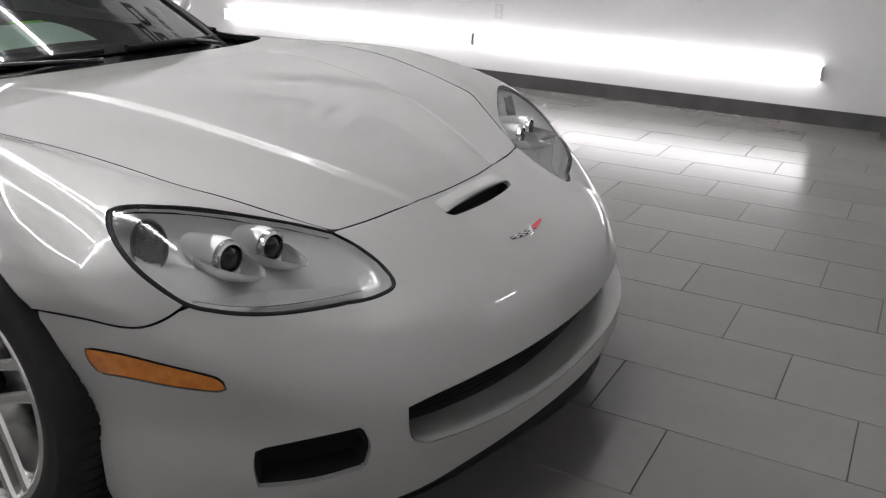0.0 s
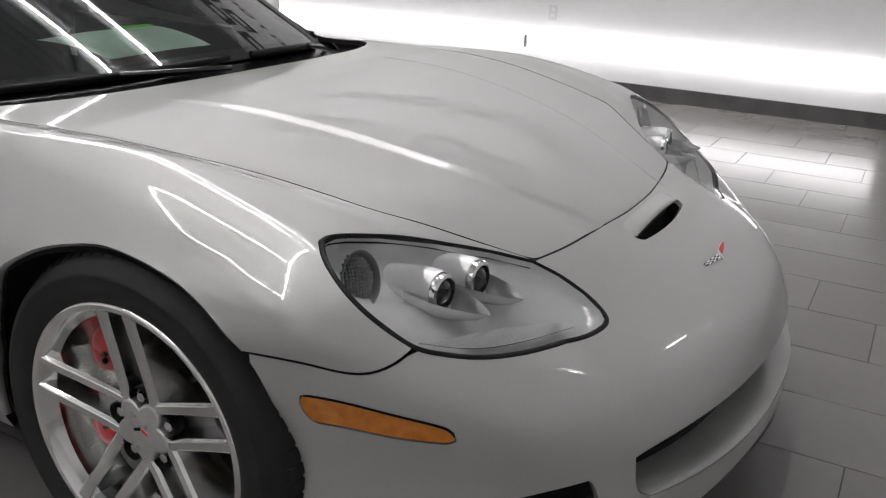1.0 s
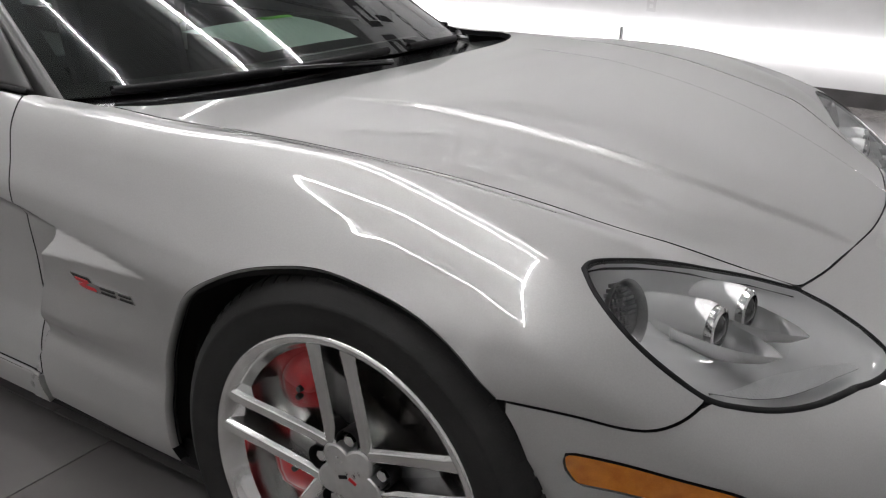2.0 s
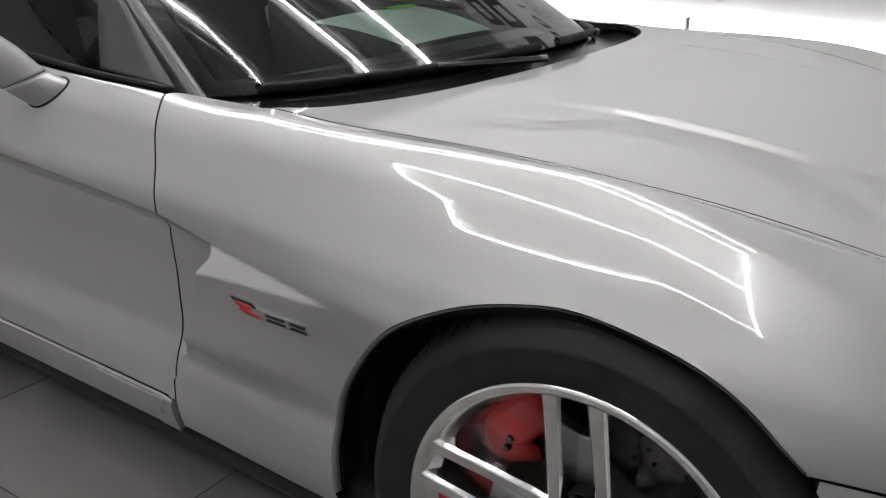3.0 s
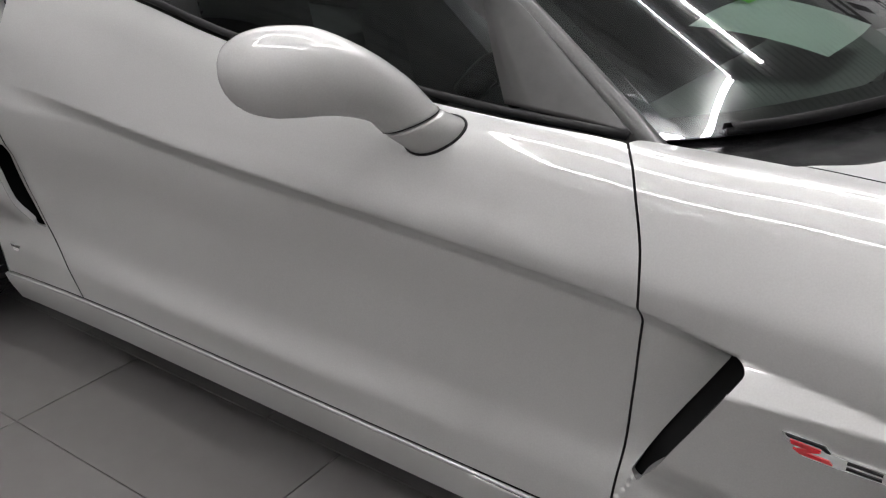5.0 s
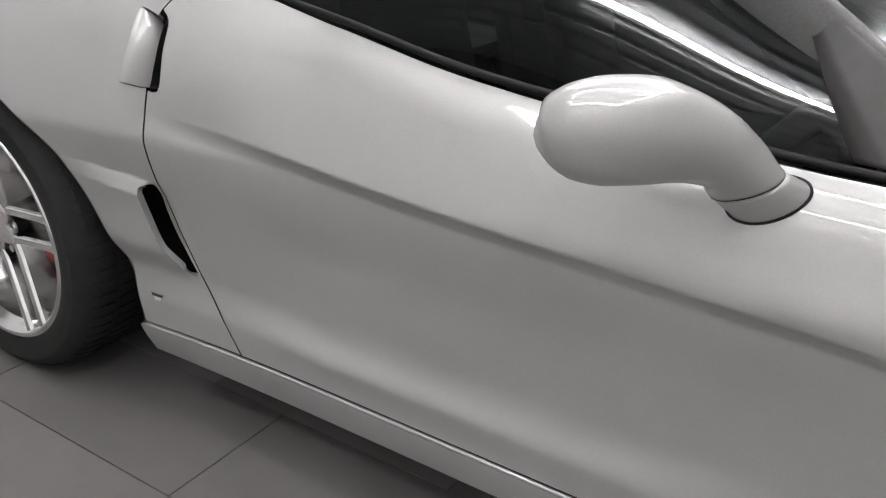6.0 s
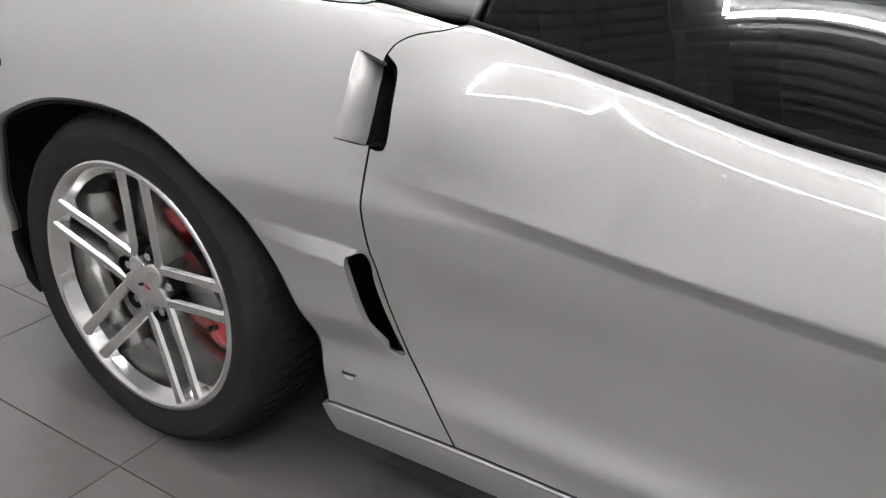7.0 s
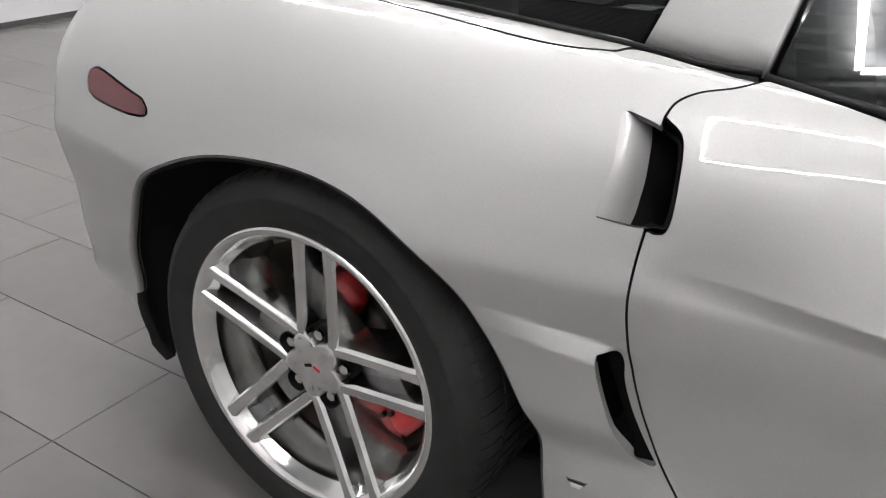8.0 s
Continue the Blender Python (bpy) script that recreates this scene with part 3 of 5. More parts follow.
# bonnet
hood_rear = [(-.672, .742), (-.60, .68), (-.535, .52), (-.50, .28), (-.49, 0), (-.50, -.28), (-.535, -.52), (-.60, -.68), (-.672, -.742)]
rim = outline([HOOD_EDGE, HOOD_FRONT, flipped(HOOD_EDGE), hood_rear], "top")
panel("hood", "top", rim, [], paint, car, "silver bonnet with a soft raised centre", res=.0075, calm=1)

# front bumper with its openings
half = [[(0.565, 0.000, 0.610), (0.565, -0.063, 0.610), (0.556, -0.166, 0.610), (0.542, -0.257, 0.605), (0.529, -0.341, 0.602), (0.511, -0.420, 0.601)],
        LAMP[6:17], BUMP_SEAM, [(.249, -.924, .558), (.278, -.905, .50), (.305, -.894, .40), (.325, -.892, .30), (.318, -.862, .165)],
        [(.318, -.862, .165), (.45, -.82, .166), (.60, -.735, .168), (.715, -.65, .171), (.787, -.561, .180), (.849, -.429, .208), (.895, -.26, .226), (.914, -.131, .230), (.92, 0, .230)]]
half[0].append(LAMP[6])
segs = half + [flipped(s) for s in half[::-1]]
GRILLE = [[(.772, -.572, .352), (.80, -.50, .362), (.851, -.376, .372), (.890, -.2, .378), (.905, 0, .380), (.890, .2, .378), (.851, .376, .372), (.80, .50, .362), (.772, .572, .352)],
          [(.772, .572, .352), (.775, .570, .30), (.79, .54, .278)],
          [(.79, .54, .278), (.86, .376, .274), (.90, .2, .275), (.92, 0, .28), (.90, -.2, .275), (.86, -.376, .274), (.79, -.54, .278)],
          [(.79, -.54, .278), (.775, -.570, .30), (.772, -.572, .352)]]
DUCT = [[(.590, -.780, .319), (.66, -.722, .331), (.722, -.652, .338)], [(.722, -.652, .338), (.732, -.641, .30), (.724, -.646, .264)],
        [(.724, -.646, .264), (.665, -.715, .253), (.595, -.782, .249)], [(.595, -.782, .249), (.589, -.783, .285), (.590, -.780, .319)]]
VENT = [[(.607, -.150, .59), (.604, -.08, .59), (.603, 0, .59), (.604, .08, .59), (.607, .150, .59)], [(.607, .150, .59), (.624, .161, .59), (.646, .153, .59)],
        [(.646, .153, .59), (.657, .08, .59), (.661, 0, .59), (.657, -.08, .59), (.646, -.153, .59)], [(.646, -.153, .59), (.624, -.161, .59), (.607, -.150, .59)]]
MARK = [[(0.335, -0.889, 0.489), (0.346, -0.888, 0.497), (0.407, -0.871, 0.494), (0.479, -0.842, 0.479), (0.534, -0.812, 0.463), (0.548, -0.803, 0.452)], [(0.548, -0.803, 0.452), (0.552, -0.800, 0.440), (0.542, -0.805, 0.433)], [(0.542, -0.805, 0.433), (0.480, -0.838, 0.439), (0.406, -0.865, 0.448), (0.351, -0.879, 0.449)], [(0.351, -0.879, 0.449), (0.337, -0.885, 0.470), (0.335, -0.889, 0.489)]]
grille_l, duct_l, vent_l, mark_l = (outline(s, "nose", .005) for s in (GRILLE, DUCT, VENT, MARK))
duct_r, mark_r = duct_l * (-1, 1), mark_l * (-1, 1)
bumper = panel("front_bumper", "nose", outline(segs, "nose", .006), [grille_l, duct_l, duct_r, vent_l, mark_l, mark_r], paint, car, "silver front bumper with dark air openings", res=.010, flange=.006, calm=6)

# shelf and dark mesh behind the front opening
lip_line, lip_n = on_skin(spline(GRILLE[2], .02), "nose")
mouth, mouth_n = on_skin(np.vstack([spline(sg, .012)[:-1] for sg in GRILLE[1:]] + [[GRILLE[0][0]]]), "nose")
bm = bmesh.new()
rows = []
for a, b, c in ((0, 0, 1), (.006, .003, .997), (.016, .006, .985), (.035, .009, .965), (.060, .011, .94), (.090, .012, .91)):
    rows.append([tuple((p - n * .0015) * (1, c, 1) + np.array((-a, 0, b * max(0, 1 - (p[2] - .27) / .06)))) for p, n in zip(mouth, mouth_n)])
sheet(bm, rows)
bmesh.ops.recalc_face_normals(bm, faces=bm.faces)
part("grille_shelf", bm, paint, bumper, smooth=True)
bm = bmesh.new()
back = [[tuple(p + np.array((-.080, 0, dz))) for p in lip_line] for dz in (-.04, .02, .06, .14)]
sheet(bm, back)
part("grille_backing", bm, void, bumper, "black mesh grille")
for i in range(8):
    bm = bmesh.new()
    tube(bm, [tuple(p + np.array((-.074, 0, .03 + i * .011))) for p in lip_line[2:-2:2]], .0012, 5)
    part("grille_bar", bm, black, bumper)
# brake ducts as near-black pockets, their inner shade put into the colour
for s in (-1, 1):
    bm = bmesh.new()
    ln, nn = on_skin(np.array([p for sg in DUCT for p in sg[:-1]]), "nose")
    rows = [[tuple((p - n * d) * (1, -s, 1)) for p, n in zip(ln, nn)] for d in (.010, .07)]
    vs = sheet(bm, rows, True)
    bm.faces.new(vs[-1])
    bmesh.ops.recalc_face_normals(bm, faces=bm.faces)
    part("brake_duct", bm, void, bumper, "brake cooling duct, near black for the shade inside")
# slot pocket, near black to carry the shade inside it
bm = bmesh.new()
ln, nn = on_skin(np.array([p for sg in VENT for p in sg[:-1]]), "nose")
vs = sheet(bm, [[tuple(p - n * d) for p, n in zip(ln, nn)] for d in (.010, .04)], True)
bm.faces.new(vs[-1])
part("nose_scoop", bm, void, bumper, "air slot ahead of the bonnet, near black for the shade inside")
# raised brow over the slot
bm = bmesh.new()
ln, nn = on_skin(spline([(.606, -.155, .59), (.600, -.08, .59), (.597, 0, .59), (.600, .08, .59), (.606, .155, .59)], .01), "nose")
m_ = len(ln)
rows = []
for a, h in ((-.030, -.0005), (-.018, .003), (-.004, .008), (.006, .009), (.008, .004), (.003, -.006)):
    rows.append([tuple(p + np.array((a, 0, -a * .45)) + n * h * math.sin(math.pi * min(max(i / (m_ - 1), .0), 1.0)) ** .5) for i, (p, n) in enumerate(zip(ln, nn))])
sheet(bm, rows)
bmesh.ops.recalc_face_normals(bm, faces=bm.faces)
part("scoop_brow", bm, paint, bumper, smooth=True)

# splitter
bm = bmesh.new()
edge = spline([(.33, -.87, 0), (.45, -.83, 0), (.60, -.745, 0), (.773, -.545, 0), (.878, -.207, 0), (.91, 0, 0), (.878, .207, 0), (.773, .545, 0), (.60, .745, 0), (.45, .83, 0), (.33, .87, 0)], .03)
rows = []
for off, z in ((-.06, .185), (-.012, .176), (.000, .168), (.004, .150), (-.006, .135), (-.03, .118), (-.12, .10)):
    row = []
    for x, y, _ in edge:
        s = np.array([max(x - .25, 0) ** 1.5 * 2, y])
        s /= np.linalg.norm(s)
        row.append((x + s[0] * off, y + s[1] * off, z + .062 * float(ease(.64, .90, x)) * (z - .10) / .08))
    rows.append(row)
sheet(bm, rows)
bmesh.ops.recalc_face_normals(bm, faces=bm.faces)
part("splitter", bm, black, car, "black front splitter", smooth=True)

# flanks, both sides
arch_f = [(.249, -.924, .558), (.18, -.932, .615), (.102, -.933, .648), (-.02, -.935, .667), (-.107, -.937, .654), (-.196, -.938, .620), (-.287, -.929, .558), (-.364, -.91, .470), (-.412, -.89, .38), (-.428, -.88, .29), (-.430, -.87, .20)]
FENDER = [HOOD_EDGE[:-1] + [(.505, -.468)], [(.505, -.468, .62)] + LAMP[6:7], LAMP[6::-1], [LAMP[0]] + LAMP[20:15:-1], BUMP_SEAM, arch_f,
          [arch_f[-1], (-.42, -.86, .165)], [(-.42, -.86, .165), (-.56, -.855, .16), (-.815, -.855, .165)], [(-.815, -.855, .165)] + DOOR_FRONT[::-1], [DOOR_FRONT[0], (-.86, -.755, .770), (-.76, -.742, .769), (-.672, -.742, .765)]]
fix = []
for i, (px, py) in enumerate(HOOD_EDGE):
    p, _ = march(np.array([[px, py, 1.6]]), np.array([[0, 0, -1.0]]), 0.0, 1.6)
    fix.append((px, py, float(p[0][2])))
FENDER[0] = fix[:-1]
FENDER[1] = [fix[-2], LAMP[6]]
SLIT = [[(-.686, -.88, .566), (-.674, -.89, .575), (-.662, -.89, .562), (-.668, -.89, .545)], [(-.668, -.89, .545), (-.728, -.89, .432), (-.781, -.88, .327)], [(-.781, -.88, .327), (-.789, -.88, .320), (-.795, -.88, .326)], [(-.795, -.88, .326), (-.751, -.88, .430), (-.706, -.88, .525), (-.686, -.88, .566)]]
arch_r = [(-2.288, -.87, .20), (-2.290, -.88, .25), (-2.305, -.89, .36), (-2.355, -.905, .47), (-2.42, -.93, .575), (-2.50, -.942, .640), (-2.60, -.947, .688), (-2.714, -.948, .703),
          (-2.853, -.949, .690), (-2.96, -.944, .652), (-3.06, -.93, .590), (-3.13, -.91, .50), (-3.17, -.88, .40), (-3.18, -.87, .30)]
QUARTER = [DOOR_REAR[:-1] + [(-2.200, -.812, .838)], [(-2.200, -.812, .838), (-2.184, -.881, .719)], DOOR_REAR2, [DOOR_REAR2[-1], (-2.15, -.866, .224), (-2.288, -.866, .224)],
           [(-2.288, -.866, .224)] + arch_r[1:], [arch_r[-1], (-3.22, -.85, .312), (-3.33, -.83, .335), (-3.44, -.78, .375)], [(-3.44, -.78, .375), (-3.48, -.75, .5), (-3.495, -.71, .7), (-3.47, -.66, .86)],
           [(-3.47, -.66, .86), (-3.1, -.69, .895), (-2.725, -.712, .906), (-2.42, -.741, .889), (-2.305, -.734, .890)], [(-2.305, -.734, .890), (-2.270, -.722, .894), (-2.135, -.742, .882), (-2.104, -.736, .884)]]
SCOOP = [[(-2.252, -.813, .838), (-2.215, -.82, .832), (-2.178, -.828, .823)], [(-2.178, -.828, .823), (-2.166, -.84, .805), (-2.158, -.875, .745), (-2.165, -.878, .724)],
         [(-2.165, -.878, .724), (-2.20, -.882, .720), (-2.248, -.886, .722)], [(-2.248, -.886, .722), (-2.243, -.872, .755), (-2.240, -.859, .790), (-2.252, -.813, .838)]]
CUT = [[(-2.221, -.90, .532), (-2.199, -.887, .540), (-2.193, -.884, .527)], [(-2.193, -.884, .527), (-2.189, -.875, .479), (-2.164, -.871, .413), (-2.134, -.870, .362)],
       [(-2.134, -.870, .362), (-2.144, -.88, .358), (-2.163, -.884, .372)], [(-2.163, -.884, .372), (-2.191, -.894, .424), (-2.212, -.898, .483), (-2.221, -.90, .532)]]
DOOR = [BELT[::-1], DOOR_REAR[:-1] + [(-2.200, -.812, .838)], [(-2.200, -.812, .838), (-2.17, -.83, .822), (-2.158, -.86, .775), (-2.160, -.877, .722), (-2.184, -.881, .715)], DOOR_REAR2,
        [DOOR_REAR2[-1], (-1.4, -.866, .2235), (-.816, -.866, .224)], DOOR_FRONT[::-1]]
ROCKER = [[(-.824, -.866, .2203), (-1.5, -.866, .2203), (-2.298, -.866, .2203)], [(-2.298, -.866, .2203), (-2.285, -.85, .152)], [(-2.285, -.85, .152), (-1.5, -.85, .152), (-.82, -.85, .152)], [(-.82, -.85, .152), (-.824, -.866, .2203)]]
rmark = [[(-3.215, -.88, .752), (-3.19, -.88, .758), (-3.10, -.90, .743), (-3.052, -.907, .734)], [(-3.052, -.907, .734), (-3.033, -.917, .722), (-3.034, -.92, .712), (-3.05, -.92, .708)],
         [(-3.05, -.92, .708), (-3.10, -.91, .703), (-3.18, -.89, .703), (-3.21, -.88, .71)], [(-3.21, -.88, .71), (-3.22, -.88, .735), (-3.215, -.88, .752)]]
fender_l, slit_l, quarter_l, scoop_l, cut_l, door_l, rocker_l, rmark_l = (outline(s, "side", .006) for s in (FENDER, SLIT, QUARTER, SCOOP, CUT, DOOR, ROCKER, rmark))
lamp_l = outline([LAMP + LAMP[:1]], "nose", .004)


def scoop_bowl(side, parent):
    """Painted hollow that starts flush at the back and dives forward under the door's edge, with a bright ledge below."""
    S = np.array((1, side, 1))
    top, right, bottom, left = [spline(MAPS["side"][0](np.array(sg)), .002) for sg in SCOOP]

    def even(c, n):
        u = np.concatenate([[0], np.cumsum(np.linalg.norm(np.diff(c, axis=0), axis=1))])
        return np.stack([np.interp(np.linspace(0, u[-1], n), u, c[:, i]) for i in (0, 1)], 1)

    n = 15
    t_, r_, b_, l_ = even(top, n), even(right, n), even(bottom, n)[::-1], even(left, n)[::-1]
    r_, l_ = r_[::-1], l_[::-1]
    grid = []
    for i in range(n):
        u = i / (n - 1)
        for j in range(n):
            v = j / (n - 1)
            grid.append((1 - v) * b_[i] + v * t_[i] + (1 - u) * l_[j] + u * r_[j] - ((1 - u) * (1 - v) * b_[0] + u * (1 - v) * b_[-1] + (1 - u) * v * t_[0] + u * v * t_[-1]))
    o, d = side_rays(np.array(grid))
    p, ok = march(o, d, 0.0, 1.6)
    nn = slope(p)
    p, nn = p.reshape(n, n, 3), nn.reshape(n, n, 3)
    mean = nn.mean((0, 1))
    dep = [-.0002 + .125 * (1 - math.cos(i / (n - 1) * math.pi / 2)) ** .85 for i in range(n)]
    floor_ = [[p[i, j] - mean * dep[i] - np.array((.0035, 0, 0)) * (i == 0) for j in range(n)] for i in range(n)]
    # front part and roof coloured black: the hollow's shade put into the colour
    for nm, a, b, m_ in (("scoop_bowl", 0, 7, paint), ("scoop_bowl_shade", 6, n, black)):
        bm = bmesh.new()
        sheet(bm, [[tuple(q * S) for q in r] for r in floor_[a:b]])
        bmesh.ops.recalc_face_normals(bm, faces=bm.faces)
        part(nm, bm, m_, parent, "hollow of the air scoop", smooth=True)
    for nm, j, m_ in (("scoop_ledge", 0, paint), ("scoop_roof", n - 1, black)):
        bm = bmesh.new()
        rows = [[tuple((p[i, j] - nn[i, j] * .0015) * S) for i in range(n)], [tuple((p[i, j] * .5 + floor_[i][j] * .5) * S) for i in range(n)], [tuple(floor_[i][j] * S) for i in range(n)]]
        sheet(bm, rows)
        bmesh.ops.recalc_face_normals(bm, faces=bm.faces)
        part(nm, bm, m_, parent, "", smooth=True)
    # near-black sheet in place of the shade at the front of the hollow
    bm = bmesh.new()
    sheet(bm, [[tuple((p[-1, j] - nn[-1, j] * .002 + np.array((.001, 0, 0))) * S) for j in range(n)], [tuple((floor_[-1][j] - mean * .03 + np.array((.004, 0, 0))) * S) for j in range(n)]])
    part("scoop_mouth_shade", bm, void, parent, "near-black sheet for the shade in the scoop mouth")


for side in (1, -1):
    mir = side < 0
    fender = panel("front_fender", "side", fender_l, [slit_l], paint, car, "silver front fender with a side gill", res=(.006, .004), mirror=mir)
    # flat near-black sheet behind the gill slit stands for its shade
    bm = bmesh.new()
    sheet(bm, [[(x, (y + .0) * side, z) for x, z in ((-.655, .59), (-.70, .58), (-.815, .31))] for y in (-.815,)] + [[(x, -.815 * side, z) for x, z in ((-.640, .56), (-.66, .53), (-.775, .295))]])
    part("gill_shade", bm, void, fender, "near-black sheet for the shade in the gill opening")
    door = panel("door", "side", door_l, [], paint, car, "silver door with a sharp crease", res=(.009, .0032), mirror=mir)
    quarter = panel("rear_quarter", "side", quarter_l, [scoop_l, cut_l, rmark_l], paint, car, "wide silver rear quarter with air scoops", res=(.005, .0042), mirror=mir)
    scoop_bowl(side, quarter)
    # flat near-black sheet behind the lower scoop stands for its shade
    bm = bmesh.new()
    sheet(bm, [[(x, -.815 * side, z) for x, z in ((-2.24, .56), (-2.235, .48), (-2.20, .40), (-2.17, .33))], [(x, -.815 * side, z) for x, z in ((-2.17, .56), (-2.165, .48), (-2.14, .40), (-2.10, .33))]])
    part("brake_scoop_shade", bm, void, quarter, "near-black sheet for the shade in the brake scoop")
    panel("side_marker", "side", rmark_l, [], red_lens, quarter, "dark red side marker", res=.006, gap=-.0015, lip=.012, shut=.0022, mirror=mir)
    panel("rocker_panel", "side", rocker_l, [], paint, car, "silver rocker panel", res=.012, shut=.0006, bright=True, mirror=mir)
    q, n = on_skin(spline([(-.824, -.866, .2240), (-1.2, -.866, .2240), (-1.7, -.866, .2240), (-2.1, -.866, .2240), (-2.29, -.866, .2240)], .03))
    bm = bmesh.new()
    tube(bm, [tuple((a + b * .003 + np.array((0, 0, -.0042))) * (1, side, 1)) for a, b in zip(q, n)], .0036, 10)
    part("rocker_edge", bm, paint, car, "rolled upper edge of the rocker panel", smooth=True)
    panel("side_marker", "nose", mark_l, [], amber, bumper, "amber side marker", res=.005, gap=-.001, lip=.012, shut=.0022, mirror=mir)
    # rolled edges of the wheel openings, and the dark liners
    for nm, line, cx, cz, rr in (("front", arch_f, 0, .322, .352), ("rear", arch_r, -2.70, .335, .40)):
        p, n = on_skin(spline(line if nm == "front" else line + [(-3.165, -.86, .24), (-3.13, -.85, .19)], .03))
        bm = bmesh.new()
        rows = []
        for e, d in ((.001, -.0015), (-.003, .002), (-.004, .010), (-.002, .022), (.010, .026), (.014, .06), (.014, .34)):
            row = []
            for q, w in zip(p, n):
                s = np.array((q[0] - cx, 0, q[2] - cz))
                s /= np.linalg.norm(s)
                q2 = q + s * e
                row.append((q2[0], (q2[1] + d) * side, q2[2]))
            rows.append(row)
        sheet(bm, rows)
        bmesh.ops.recalc_face_normals(bm, faces=bm.faces)
        for i, f in enumerate(bm.faces):
            c_ = f.calc_center_median()
            f.material_index = 0 if i < 3 * (len(p) - 1) and not (c_.x < -3 and c_.z < .315) else 1
        part("wheel_liner", bm, [paint, void], car, "black wheel-arch liner", smooth=True)
    # inner wall of the wheel well
    for cx in (0, -2.70):
        bm = bmesh.new()
        box(bm, (cx - .46, -.60 * side - .01, .13), (cx + (.28 if cx == 0 else .42), -.60 * side + .01, .64 if cx == 0 else .70))
        part("wheel_well", bm, void, car)


# ---- head lamps ----
def head_lamp(side):
    mir = side < 0
    # silver bowl under the lens carries the rest
    q, n = on_skin(np.array(LAMP), "nose")
    c = q.mean(0)
    bm = bmesh.new()
    rows = []
    for s, d in ((.985, .004), (.965, .016), (.90, .027), (.70, .036), (.45, .042), (.2, .044), (.02, .044)):
        rows.append([tuple((c + (p - c) * s - w * d * (1 + .8 * float(ease(.46, .34, c[0] + (p[0] - c[0]) * s)))) * (1, side, 1)) for p, w in zip(q, n)])
    sheet(bm, rows, True)
    bmesh.ops.recalc_face_normals(bm, faces=bm.faces)
    hl = part("headlight", bm, bezel, car, "clear headlight with two projectors and a black gasket", smooth=True)
    panel("lens", "nose", lamp_l, [], lens_glass, hl, "clear lens", res=.006, gap=.001, lip=.0008, flange=0, shut=.004, mirror=mir, relax=6, calm=14)
    ribbon("gasket", "nose", lamp_l, .010, black, hl, gap=.004, height=.0035, mirror=mir)
    # projectors with ribbed chrome rings and scalloped shrouds
    for c3, rad in (((.446, -.664, .605), .031), ((.462, -.567, .600), .030)):
        look_to = Matrix.Translation((c3[0], c3[1] * side, c3[2])) @ Vector((1, -.12 * side, .02)).to_track_quat("Y", "Z").to_matrix().to_4x4()
        bm = bmesh.new()
        lathe(bm, [(rad, -.05), (rad, -.002), (rad * .98, .004), (rad * .82, .006), (rad * .80, -.004), (rad * .80, -.03)], 40)
        for k in range(20):
            a = 2 * math.pi * k / 20
            box(bm, (-.002, -.03, rad - .001), (.002, .001, rad + .0009), 0, Matrix.Rotation(a, 4, "Y"))
        bmesh.ops.transform(bm, matrix=look_to, verts=bm.verts)
        part("projector", bm, chrome, hl, "chrome-ringed projector", smooth=False)
        bm = bmesh.new()
        lathe(bm, [(rad * .80, -.004), (rad * .6, .004), (rad * .3, .009), (.0005, .010)], 32)
        bmesh.ops.transform(bm, matrix=look_to, verts=bm.verts)
        part("projector_lens", bm, gloss_black, hl, smooth=True)
        bm = bmesh.new()
        ends = [(-.05, rad * 1.30), (-.02, rad * 1.32), (.01, rad * 1.25), (.04, rad * 1.0), (.07, rad * .6), (.09, rad * .08)]
        rows = []
        for y, r in ends:
            rows.append([(r * math.cos(a), y, -.004 - abs(r * math.sin(a)) * .95 - y * .10) for a in np.linspace(0, math.pi, 18)])
        sheet(bm, rows)
        bmesh.ops.transform(bm, matrix=look_to, verts=bm.verts)
        part("shroud", bm, reflector, hl, "scalloped silver shroud", smooth=True)
        bm = bmesh.new()
        rows = []
        for y, r in ((-.14, rad * .5), (-.10, rad * .85), (-.05, rad * 1.08), (-.02, rad * 1.14), (-.006, rad * 1.06)):
            rows.append([(r * math.cos(a), y, r * math.sin(a)) for a in np.linspace(0, 2 * math.pi, 30)])
        sheet(bm, rows)
        bmesh.ops.transform(bm, matrix=look_to, verts=bm.verts)
        part("housing", bm, bezel, hl, smooth=True)
    # fluted band along the lower front edge
    FL = [[(.470, -.775, .57), (.520, -.735, .555), (.565, -.675, .543), (.612, -.585, .532), (.640, -.505, .528)], [(.640, -.505, .528), (.618, -.528, .538), (.572, -.610, .552), (.525, -.690, .566), (.470, -.775, .57)]]
    panel("fluted_band", "nose", outline(FL, "nose", .004), [], fluted, hl, "fluted reflector band", res=.008, gap=.012, lip=.002, flange=0, mirror=mir)
    # dimpled turn lamp at the back of the unit
    bm = bmesh.new()
    tl = (.350, -.755, .636)
    m = Matrix.Translation((tl[0], tl[1] * side, tl[2])) @ Vector((.75, -.45 * side, .25)).to_track_quat("Z", "Y").to_matrix().to_4x4()
    for i in range(11):
        for j in range(13):
            u, v = (i - 5) / 5.5, (j - 6) / 6.5
            if u * u + v * v < 1:
                box(bm, (u * .027 - .0022, v * .040 - .0028, -.012 - (u * u + v * v) * .010), (u * .027 + .0022, v * .040 + .0028, -.004 - (u * u + v * v) * .010), .0012, m)
    part("turn_lamp", bm, cast, hl, "grey dimpled turn-signal reflector")
    bm = bmesh.new()
